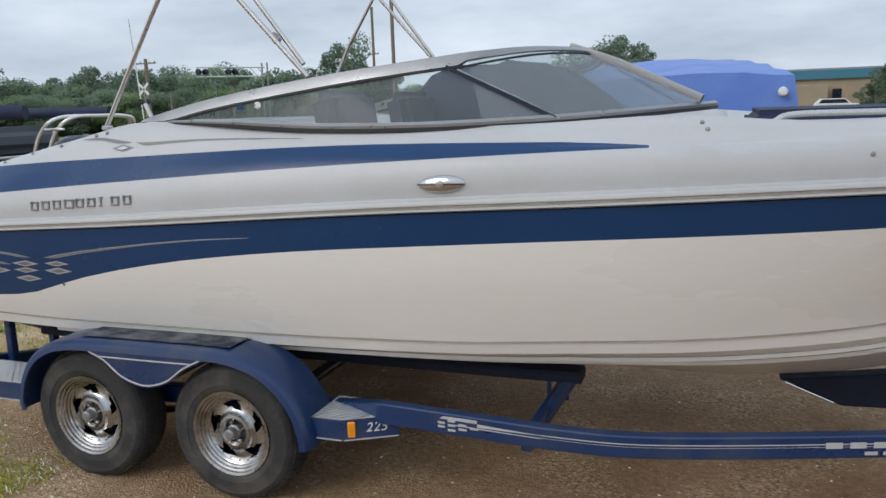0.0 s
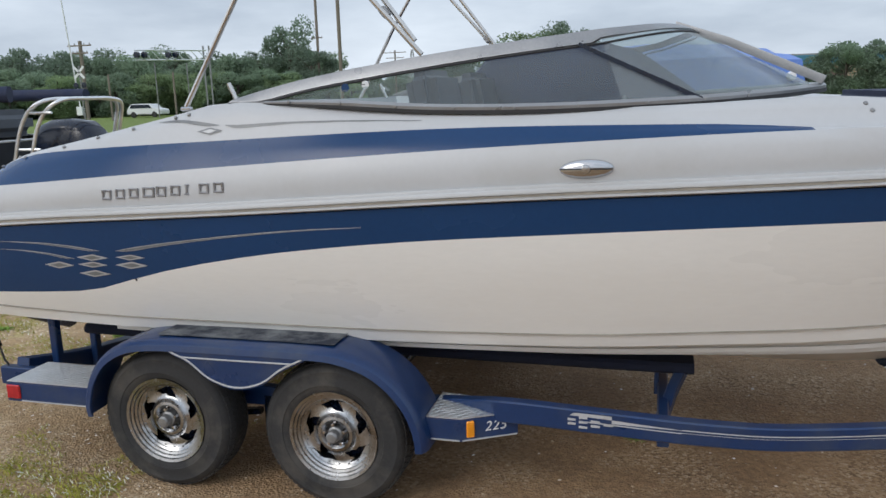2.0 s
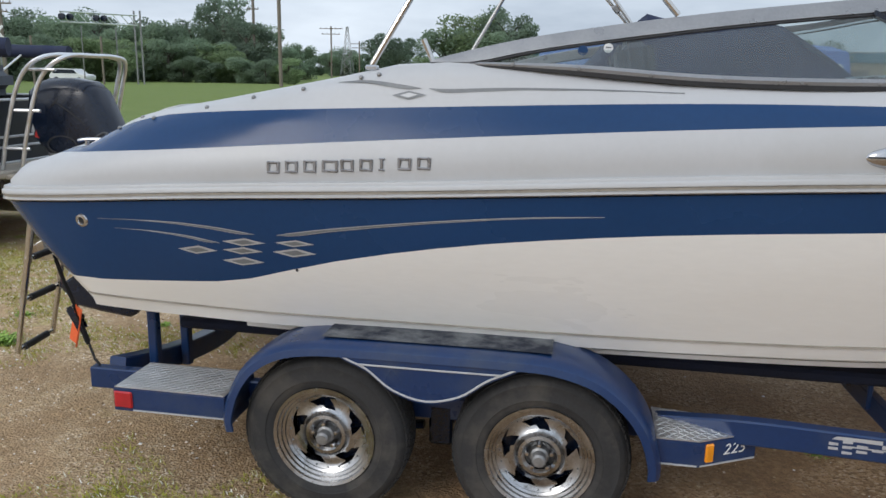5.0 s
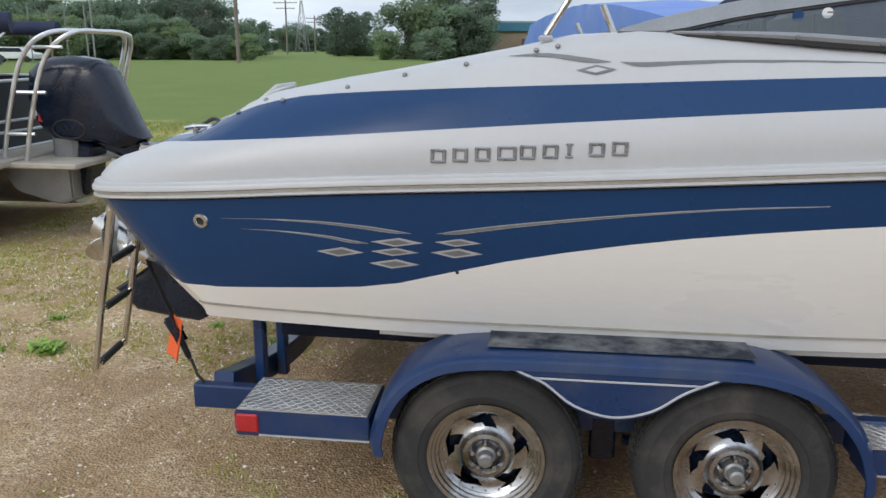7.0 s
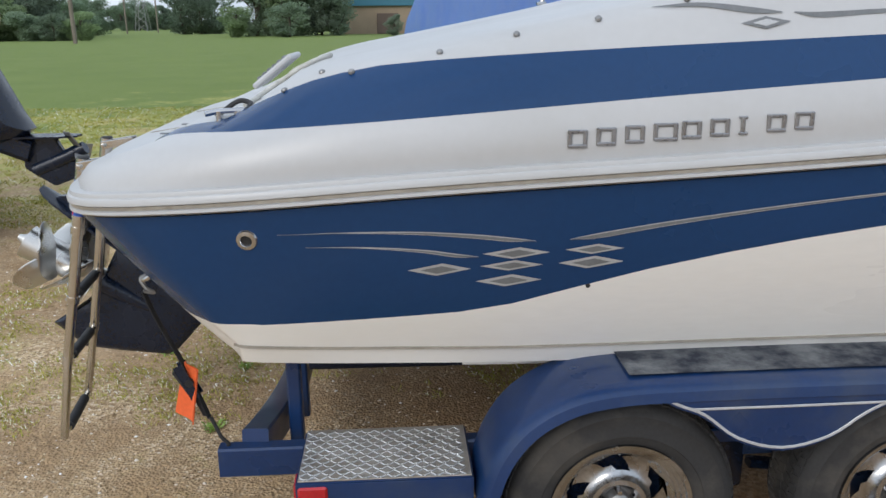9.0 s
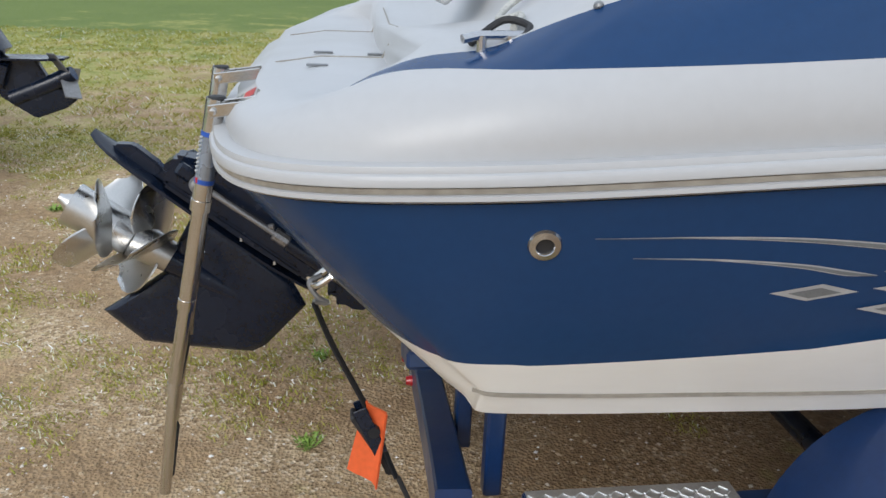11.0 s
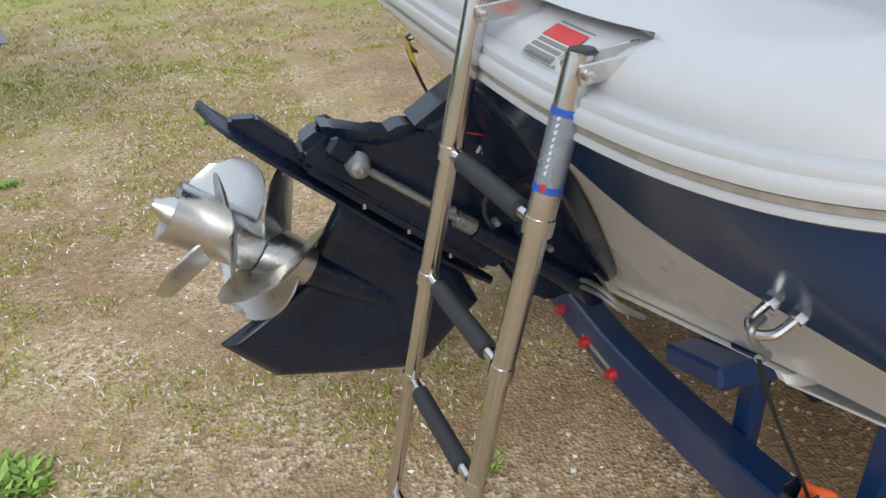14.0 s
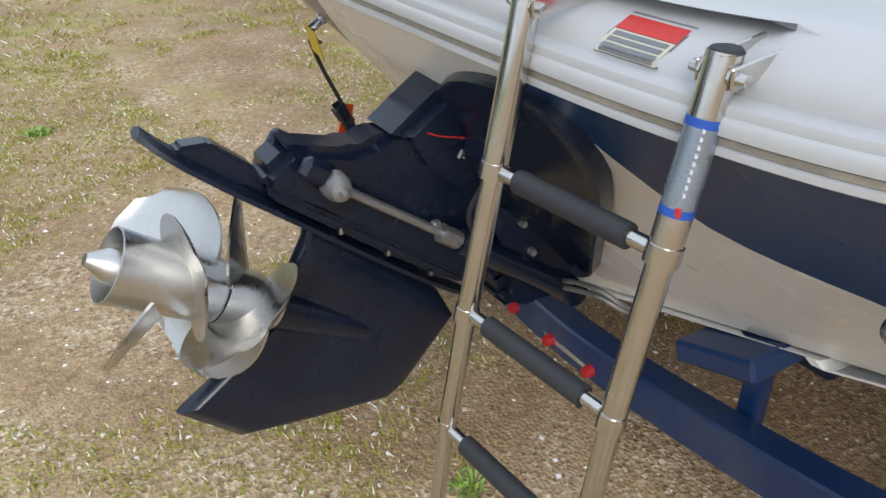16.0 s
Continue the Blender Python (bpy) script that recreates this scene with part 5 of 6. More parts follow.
for i in range(9):
    q = lad(0, 1.228 - i * .009) + np.array([-.0155, -.0145, 0])
    part("text_bar", box((.003, .012, .003), tuple(q), 0, (0, 11, -45)), WHITEP, ladder)


# ---- tie-down straps ----
STRAP = mat("black_webbing", (0.012, 0.012, 0.014), 0.8, 0, 0.3, 20, 160, 0.5, 0.001)
for s, lbl in ((1, "black ratchet strap with an orange flag"), (-1, "black tie-down strap with an orange flag")):
    st = thing("tie_down_strap", (.35, -.97 * s, .42), lbl, "strap", "stern tie-downs")
    top = np.array([.135, -.925 * s, .925])
    bot = np.array([.34, -.985 * s, .455])
    d = bot - top
    web = [tuple(top + d * q + np.array([-.004 * math.sin(q * 9), 0, 0])) for q in np.linspace(0, .86, 12)]
    part("webbing", sweep(bmesh.new(), web, rect(.02, .005, .0018)), STRAP, st)
    rt = top + d * .6
    for k_ in (-1, 1):
        part("ratchet_plate", box((.03, .003, .12), (rt[0] - .008, rt[1] + .02 * k_, rt[2]), .001, (0, -23, 0)), DARK, st, "black ratchet side plate")
    part("ratchet_spool", tube([(rt[0], rt[1] - .026, rt[2]), (rt[0], rt[1] + .026, rt[2])], .013, 10), STRAP, st)
    part("ratchet_handle", box((.014, .042, .1), tuple(rt + np.array([-.022, 0, -.005])), .005, (0, -30, 0)), BLACKR, st)
    part("folded_webbing", box((.018, .03, .15), tuple(rt + np.array([.012, 0, -.05])), .006, (0, -20, 0)), STRAP, st)
    part("lower_hook", tube(spline([tuple(top + d * .86), tuple(top + d * .95), tuple(bot), (.36, -.985 * s, .43), (.345, -.985 * s, .41)], 4), .006, 8), BLACKR, st)
    bm = bmesh.new()
    fr = []
    for q in np.linspace(0, 1, 7):
        w = .02 + .016 * q
        line_ = [(.262 - .025 * q + .75 * v * w + .01 * math.sin(v * 2.5 + q), (-.965 - .02 * q - .65 * v * w) * s, .69 - .165 * q - .012 * v) for v in np.linspace(-1, 1, 6)]
        fr.append(line_ + [(x + .004, y + .004 * s, z) for x, y, z in line_[::-1]])
    vs = loft(bm, fr, closed=True)
    bm.faces.new(vs[0][::-1])
    bm.faces.new(vs[-1])
    bmesh.ops.recalc_face_normals(bm, faces=bm.faces[:])
    part("warning_flag", bm, ORANGE, st, "bright orange vinyl flag")
    eb = thing("stern_eye", (.16, -.93 * s, .98), "stainless steel U-bolt stern eye", "U-bolt", "stern eyes")
    legs = []
    for y in (-.89, -.932):
        q, n, _, _ = HULL_T.ray_cast(Vector((-2, y, .99)), Vector((1, 0, 0)))
        legs.append(np.array([q.x, y * s, .99]))
    out = np.array([-.80, 0, -.60])
    mid = (legs[0] + legs[1]) / 2
    part("loop", tube(spline([tuple(legs[0] - out * .01), tuple(legs[0] + out * .03), tuple(legs[0] * .8 + mid * .2 + out * .046), tuple(mid + out * .055), tuple(legs[1] * .8 + mid * .2 + out * .046), tuple(legs[1] + out * .03), tuple(legs[1] - out * .01)], 5), .0075, 10), STEEL, eb)
    for q in legs:
        for k_ in (.005,):
            b = lathe([(.007, -.006), (.013, -.006), (.013, .006), (.007, .006)], (0, 0, 0), "z", 6)
            bmesh.ops.transform(b, matrix=Matrix.Translation(q + out * k_) @ Vector(out).to_track_quat('Z', 'Y').to_matrix().to_4x4(), verts=b.verts[:])
            part("nut", b, STEEL, eb)
    hk = mid + out * .048
    part("snap_hook", tube(spline([tuple(hk + np.array([.012, .01, .012])), tuple(hk + np.array([-.012, 0, .0])), tuple(hk + np.array([.004, -.006, -.03])), tuple(hk + np.array([.024, 0, -.045])), tuple(top + np.array([.0, 0, .0]))], 6), .006, 8), GALV, st, "steel S hook")
YEL = mat("yellow_tag_plastic", (0.6, 0.42, 0.03), 0.4, 0, 0.1, 10, 80, 0.05)
tag = thing("yellow_tag", (.16, .9, .95), "small yellow plastic tag at the stern", "tag")
part("tag", box((.004, .07, .1), (.13, .88, .93), .0015, (15, -20, 0)), YEL, tag)


# ---- pontoon boat on the next pitch ----
PDARK = mat("charcoal_panel", (0.03, 0.034, 0.042), 0.4, 0, 0.2, 4, 60, 0.05)
PWHITE = mat("white_aluminium", (0.62, 0.63, 0.64), 0.35, 0.2, 0.08, 5, 60, 0.05)
TARPG = mat("grey_cover_cloth", (0.10, 0.11, 0.125), 0.85, 0, 0.2, 4, 90, 0.4, 0.003)
DECKW = mat("weathered_deck", (0.42, 0.38, 0.32), 0.8, 0, 0.25, 8, 80, 0.3, 0.002)
pon = thing("pontoon_boat", (-5.5, 3.3, 0), "charcoal pontoon boat with white rails and a stern ladder", "pontoon boat")
part("deck", box((5.2, 2.5, .07), (-5.6, 3.3, .73), .015), DECKW, pon, "weathered deck with an aluminium edge")
part("deck_edge", box((5.22, .03, .09), (-5.6, 2.04, .73), .008), ALU, pon)
part("stern_platform", box((.75, 1.6, .05), (-2.75, 3.4, .71), .01), DECKW, pon)
for y in (2.45, 4.15):
    part("float", lathe([(0, -.02), (.16, 0), (.29, .08), (.31, .2), (.31, 5.0), (0, 5.02)], (-8.3, y, .37), "x", 28), ALU, pon, "round aluminium float")
for s, y in ((-1, 2.1), (1, 4.5)):
    part("fence_panel", box((4.9, .03, .62), (-5.75, y, 1.12), .006), PDARK, pon, "charcoal fence panel")
    for z in (.80, .96, 1.06, 1.43):
        part("fence_rail", box((4.92, .045, .028), (-5.75, y + .005 * s, z), .008), PWHITE, pon)
part("rear_panel", box((.03, 2.4, .62), (-3.3, 3.3, 1.12), .006), PDARK, pon)
for z in (.80, .96, 1.06, 1.43):
    part("rear_rail", box((.045, 2.42, .028), (-3.295, 3.3, z), .008), PWHITE, pon)
for i in range(6):
    part("name_bar", box((.11, .004, .1), (-3.42 - .17 * (5 - i), 2.078, 1.27), .001), SILVER, pon)
part("cover", box((3.6, 2.3, .35), (-6.0, 3.3, 1.6), .12, seg=3), TARPG, pon, "grey cloth mooring cover")
part("bimini_boot", tube(spline([(-6.2, 2.3, 1.93), (-4.6, 2.25, 1.97), (-3.2, 2.35, 1.95), (-2.75, 2.5, 1.94)], 5), .085, 14), NAVYV, pon, "folded dark bimini in its boot")
part("port_bimini_boot", tube(spline([(-7.6, 4.7, 1.93), (-5.6, 5.1, 1.96), (-4.5, 5.24, 1.95), (-4.1, 5.27, 1.945)], 5), .085, 14), NAVYV, pon, "folded dark bimini in its boot")
part("bimini_strut", tube([(-4.9, 4.5, 1.42), (-4.7, 5.2, 1.94)], .014, 8), ALU, pon)
part("bimini_strut", tube([(-3.9, 2.2, 1.45), (-4.6, 2.25, 1.95)], .014, 8), ALU, pon)
part("bimini_arm", tube([(-3.35, 2.3, 1.96), (-2.9, 2.3, 2.28)], .014, 8), ALU, pon)
for y in (0, .22):
    part("ladder_arch", tube(spline([(-3.15 + y, 2.72, .70), (-3.02 + y, 2.72, 1.2), (-2.85 + y, 2.74, 1.66), (-2.62 + y, 2.8, 1.86), (-2.45 + y * .5, 3.2, 1.88), (-2.42 + y * .3, 3.6, 1.87), (-2.45 + y * .3, 3.78, 1.8), (-2.55 + y * .3, 3.82, 1.5), (-2.75 + y * .3, 3.82, .72)], 6), .022, 10), ALU, pon, "bright tubular boarding arch")
for x, z in ((-3.05, .98), (-2.9, 1.35), (-2.7, 1.74)):
    part("arch_rung", tube([(x - .03, 2.72, z), (x + .24, 2.73, z)], .016, 8), ALU, pon)
ob_ = thing("outboard_motor", (-2.55, 3.2, .6), "black tilted outboard motor on the pontoon's stern", "outboard motor")
bm = foil([(-3.05, 1.52), (-2.95, 1.60), (-2.80, 1.655), (-2.6, 1.66), (-2.38, 1.625), (-2.27, 1.53), (-2.16, 1.275), (-2.06, 1.04), (-1.99, .91), (-2.05, .86), (-2.19, .82), (-2.40, .87), (-2.55, .86), (-2.86, .875), (-3.03, 1.05), (-3.09, 1.29)], .21, .10, .78)
bmesh.ops.translate(bm, verts=bm.verts[:], vec=(0, 3.2, 0))
part("cowling", bm, DARK, ob_, "glossy black engine cowling")
for line_ in ([(-2.95, 3.055, 1.50), (-2.72, 3.0, 1.44), (-2.45, 2.99, 1.27), (-2.2, 3.03, 1.02), (-2.07, 3.08, .93)], [(-2.62, 3.05, 1.60), (-2.66, 3.0, 1.46), (-2.76, 2.992, 1.36)]):
    part("cowl_seam", tube(spline(line_, 5), .008, 8), BLACKR, ob_)
part("intake_ring", tube([(-2.65 + .16 * math.cos(a), 2.995, 1.0 + .09 * math.sin(a)) for a in np.linspace(0, 2 * math.pi, 21)], .009, 8), BLACKR, ob_)
part("red_flash", box((.05, .006, .26), (-2.90, 3.005, 1.19), .002, (0, 16, 0)), REDP, ob_)
part("pale_mark", box((.035, .006, .3), (-2.945, 3.015, 1.26), .002, (0, 16, 0)), SILVER, ob_)
part("motor_pod", prism([(-3.35, .68), (-2.62, .68), (-2.62, .36), (-2.75, .30), (-3.2, .42)], 2.9, 3.5, "xz", .02), GALV, ob_, "grey aluminium motor pod")
part("clamp", box((.16, .3, .5), (-2.60, 3.2, .62), .03, (0, 12, 0)), DARK, ob_)
part("midsection", sweep(bmesh.new(), [(-2.6, 3.2, 1.0), (-2.35, 3.2, .88), (-2.0, 3.2, .74)], rect(.16, .2, .04)), DARK, ob_, "black midsection")
part("bracket", box((.25, .34, .35), (-2.75, 3.2, .78), .04), GALV, ob_, "grey transom bracket")
part("gearcase", tube(spline([(-2.0, 3.2, .58), (-1.9, 3.2, .62), (-1.75, 3.2, .68), (-1.66, 3.2, .72)], 4), .06, 14), DARK, ob_)
part("skeg", prism([(-2.05, .84), (-1.82, .86), (-1.74, .70), (-1.58, .58), (-1.66, .52), (-1.86, .45), (-2.08, .60)], 3.17, 3.23, "xz", .01), DARK, ob_, "black skeg and leg")
part("plate", prism([(-2.1, 3.08), (-1.75, 3.08), (-1.62, 3.14), (-1.62, 3.26), (-1.75, 3.32), (-2.1, 3.32)], .845, .86, "xy", .004), DARK, ob_)
hb = lathe([(.05, 0), (.055, .05), (.05, .11), (0, .11)], (0, 0, 0), "x", 16)
local(hb, pose(-1.69, 3.2, .71, 0, -25, 0))
pr = part("propeller", hb, DARK, ob_, "black propeller hub")
for k in range(3):
    b = box((.012, .11, .15), (0, 0, .11), .004, (0, 0, 40), seg=2)
    local(b, pose(-1.63, 3.2, .735, 0, -25, 0) @ pose(0, 0, 0, 120 * k + 20, 0, 0))
    part("blade", b, GALV, pr)

# ---- tarpaulined boat behind ----
TARP = mat("blue_tarpaulin", (0.12, 0.23, 0.60), 0.45, 0, 0.12, 2, 40, 0.3, 0.004, stain=(0.10, 0.2, 0.6), stain_amt=0.4)
tb = thing("covered_boat", (3.4, 10, 0), "boat shrouded in a bright blue tarpaulin", "covered boat")
bm = bmesh.new()
rows = []
for i, q in enumerate(np.linspace(0, 1, 22)):
    cx, cy = 4.25 - 2.0 * q, 5.4 + 10.2 * q
    top = 2.06 + .45 * math.sin(math.pi * min(1, q * .9 + .05)) - .55 * max(0, q - .86) / .14
    hw = 1.12 + .05 * math.sin(q * 9)
    row = []
    for a in np.linspace(-1, 1, 25):
        u = abs(a)
        z = top - .10 * u if u < .5 else top - .05 - .9 * ((u - .5) / .5) ** 1.1
        w = hw * (u / .5) * .96 if u < .5 else hw * (.96 + .08 * (u - .5))
        wr = .03 * noise.noise((a * 2.2, q * 7, 5)) + .018 * math.sin(11 * a + 3 * i) * (1 if u > .2 else .4) + .014 * noise.noise((a * 4, q * 20, 1))
        row.append((cx + math.copysign(w, a) + wr, cy, z + wr * .7))
    rows.append(row)
vs = loft(bm, rows)
for end in (vs[0], vs[-1]):
    bm.faces.new(end)
bmesh.ops.recalc_face_normals(bm, faces=bm.faces[:])
part("tarpaulin", bm, TARP, tb, "wrinkled blue tarpaulin")
part("hull", prism([(3.3, 1.0), (5.2, 1.0), (4.9, .55), (4.25, .35), (3.6, .55)], 5.7, 15.0, "xz", .05), PWHITE, tb)
for y in (7.5, 12.5):
    part("stand", box((1.4, .12, .5), (4.1, y, .25), .01), GALV, tb)
part("tie_knob", lathe([(0, -.06), (.04, -.05), (.055, 0), (.03, .05), (0, .06)], (5.2, 5.33, 1.89), "y", 14), WHITEP, tb, "white tie-down bundle")

# ---- far building, poles, crossing ----
BRICK = mat("tan_brick_wall", (0.34, 0.26, 0.19), 0.9, 0, 0.15, .6, 8, 0.2)
TEAL = mat("teal_metal_fascia", (0.045, 0.17, 0.25), 0.5, 0, 0.08, .5, 10, 0.05)
WINB = mat("dark_bronze_panel", (0.13, 0.09, 0.075), 0.6, 0, 0.15, .6, 10, 0.05)
hall = thing("warehouse", (30, 125, 0), "low tan brick warehouse with a teal metal fascia", "building")
part("wall", box((76, 30, 5.0), (31, 140, 2.5)), BRICK, hall)
part("fascia", box((77, 31, 1.35), (31, 140, 4.9), .05), TEAL, hall, "teal metal fascia")
part("roof", box((76.4, 30.4, .25), (31, 140, 5.68)), GALV, hall)
for x in (0, 14, 28, 42, 56):
    part("loading_door", box((3.4, .3, 3.1), (x, 124.9, 1.55), .03), WINB, hall)
for x in (6, 8, 20, 34, 48):
    part("window", box((1.2, .2, 1.4), (x, 124.92, 2.1), .02), DARK, hall)
part("loading_bay", box((11, 3, 3.4), (13, 123.6, 1.7), .05), BRICK, hall)

WOODP = mat("weathered_pole_wood", (0.2, 0.17, 0.14), 0.9, 0, 0.2, 2, 20, 0.2)


def utility_pole(x, y, h, arms, label, r=.16):
    t = thing("utility_pole", (x, y, 0), label, "utility pole", "utility poles")
    part("pole", tube([(x, y, -.2), (x, y, h * .5), (x, y, h)], r, 10), WOODP, t)
    for z, w in arms:
        part("crossarm", box((w, .12, .14), (x, y - .15, h - z), .01), WOODP, t)
        for k in (-.45, -.2, .2, .45):
            part("insulator", lathe([(0, .2), (.05, .18), (.06, 0)], (x + k * w, y - .15, h - z + .07), "z", 8), GALV, t)
    return t


def at_az(az, d, eye=(3.4, -4.1)):
    return eye[0] + d * math.sin(radians(az)), eye[1] + d * math.cos(radians(az))


for az, d, h, arms, lb in ((-22.4, 88, 19, ((1.2, 3.4), (2.6, 2.8)), "tall weathered utility pole with two crossarms"), (-24.0, 120, 17, ((6.8, 1.8),), "tall weathered utility pole with one arm"), (-18.6, 170, 10.8, ((.5, 5), (1.6, 4)), "distant utility pole with crossarms"), (-16.6, 190, 8.6, ((.6, 4), (1.5, 3.4)), "distant utility pole with crossarms"), (-39.5, 95, 8.4, ((.5, 3), (1.3, 2)), "short utility pole with crossarms"), (-25.5, 140, 7, (), "bare weathered wooden pole"), (-38, 85, 4.5, (), "bare weathered wooden pole"), (-33.9, 90, 4.8, (), "bare weathered wooden pole")):
    x, y = at_az(az, d)
    utility_pole(x, y, h, arms, lb, .11 if h < 5 else .2 if d < 125 else .16)
# lattice mast
tx, ty = at_az(-17.4, 230)
mast = thing("lattice_mast", (tx, ty, 0), "slender steel lattice mast", "mast")
for k in (-1, 1):
    for j in (-1, 1):
        part("leg", tube([(tx + 1.6 * k, ty + 1.6 * j, 0), (tx + .2 * k, ty + .2 * j, 14)], .08, 6), GALV, mast)
for i in range(7):
    z = 2 * i
    w0, w1 = 1.6 - 1.4 * z / 14, 1.6 - 1.4 * (z + 2) / 14
    part("brace", tube([(tx - w0, ty - w0, z), (tx + w1, ty - w1, z + 2)], .06, 5), GALV, mast)
    part("brace", tube([(tx + w0, ty - w0, z), (tx - w1, ty - w1, z + 2)], .06, 5), GALV, mast)
# overhead wires
px, py = at_az(-22.4, 88)
for k, (dx, dz) in enumerate(((-1.5, 17.9), (-.6, 17.9), (1.4, 16.5))):
    a, c = np.array([px + dx, py - .15, dz]), np.array([-52 + dx, 22, dz + 1])
    w = thing("overhead_wire", tuple((a + c) / 2), "thin black overhead power line", "power line", "overhead wires")
    part("wire", tube([tuple(a + (c - a) * q - np.array([0, 0, 4 * 2.2 * q * (1 - q)])) for q in np.linspace(0, 1, 20)], .035, 5), BLACKR, w)
# railway crossing
xs_ = thing("crossing_signal", (-54, 65, 0), "railway crossing post with a white crossbuck and raised gate", "crossing signal")
part("post", tube([(-54, 65, 0), (-54, 65, 5.6)], .08, 8), GALV, xs_)
for a in (45, -45):
    part("crossbuck_board", box((1.7, .04, .26), (-54, 64.9, 4.9), .01, (0, a, 0)), WHITEP, xs_)
for k in (-.5, .5):
    part("lamp", lathe([(0, -.05), (.28, -.04), (.3, 0), (0, .02)], (-54 + k, 64.85, 3.6), "y", 16), DARK, xs_)
part("gate_arm", tube([(-54.4, 65, 1.2), (-55.2, 65, 12.2)], .07, 8), WHITEP, xs_)
part("gate_motor", box((.7, .5, .9), (-54.4, 65, 1.0), .04), WHITEP, xs_)
gx0, gy0 = at_az(-31.6, 92)
gx1, gy1 = at_az(-36.2, 90)
gan = thing("signal_gantry", (gx0, gy0, 0), "aluminium signal gantry over the railway crossing", "signal gantry")
for k in (-.35, .35):
    part("mast", tube([(gx0 + k, gy0, 0), (gx0 + k, gy0, 7.6)], .1, 8), GALV, gan)
for z in (6.1, 7.1):
    part("chord", tube([(gx0, gy0, z), (gx1, gy1, z)], .08, 8), ALU, gan)
for i in range(9):
    q0, q1 = i / 9, (i + 1) / 9
    part("web", tube([(gx0 + (gx1 - gx0) * q0, gy0 + (gy1 - gy0) * q0, 6.1), (gx0 + (gx1 - gx0) * q1, gy0 + (gy1 - gy0) * q1, 7.1)], .05, 6), ALU, gan)
for q in (.42, .52, .85, .95):
    part("signal_lamp", lathe([(0, -.3), (.32, -.28), (.34, .0), (.2, .1), (0, .1)], (gx0 + (gx1 - gx0) * q, gy0 + (gy1 - gy0) * q - .2, 6.6), "y", 14), DARK, gan)
for q in (.3, .75):
    part("mast", tube([(gx0 + (gx1 - gx0) * q, gy0 + (gy1 - gy0) * q, 0), (gx0 + (gx1 - gx0) * q, gy0 + (gy1 - gy0) * q, 5.8)], .06, 6), GALV, gan)
# parked white car far off
for cx, cy, lbl_ in ((*at_az(6.8, 95, (4.6, -4.2)), "small white estate car parked far across the field"), (-52.0, 72.9, "white car standing by the railway crossing")):
    car = thing("parked_car", (cx, cy, 0), lbl_, "car")
    part("body", prism([(cx - 2.2, .35), (cx + 2.2, .35), (cx + 2.25, .8), (cx + 1.9, .95), (cx + 1.3, 1.0), (cx + .8, 1.5), (cx - 1.6, 1.52), (cx - 2.1, 1.0), (cx - 2.25, .8)], cy - .85, cy + .85, "xz", .08), WHITEP, car)
    part("window", prism([(cx - 1.8, 1.02), (cx + 1.1, 1.02), (cx + .72, 1.42), (cx - 1.5, 1.43)], cy - .862, cy - .85, "xz"), DARK, car)
    for k in (-1.35, 1.35):
        part("wheel", lathe([(0, -.02), (.2, -.02), (.33, 0), (.33, .2), (0, .2)], (cx + k, cy - .87, .33), "y", 18), RUBBER, car)

# ---- trees ----
def leaf_mat(name, color):
    """Matt leaves that pass on half of their light."""
    m = mat(name, color, 0.9, 0, 0.3, .5, 6, 0, each=0.2)
    nt = m.node_tree
    b = nt.nodes["Principled BSDF"]
    tl = nt.nodes.new("ShaderNodeBsdfTranslucent")
    nt.links.new(b.inputs["Base Color"].links[0].from_socket, tl.inputs["Color"])
    mx = nt.nodes.new("ShaderNodeMixShader")
    mx.inputs["Fac"].default_value = 0.5
    nt.links.new(b.outputs["BSDF"], mx.inputs[1])
    nt.links.new(tl.outputs["BSDF"], mx.inputs[2])
    nt.links.new(mx.outputs["Shader"], nt.nodes["Material Output"].inputs["Surface"])
    b.inputs["Specular IOR Level"].default_value = 0.1
    return m


LEAF = [leaf_mat("leaf_%s" % n, c) for n, c in (("dark", (0.215, 0.28, 0.205)), ("mid", (0.23, 0.305, 0.21)), ("bright", (0.26, 0.345, 0.185)))]
BARK = mat("bark", (0.09, 0.075, 0.06), 0.95, 0, 0.3, 3, 20, 0.4, 0.02)
rng = random.Random(7)


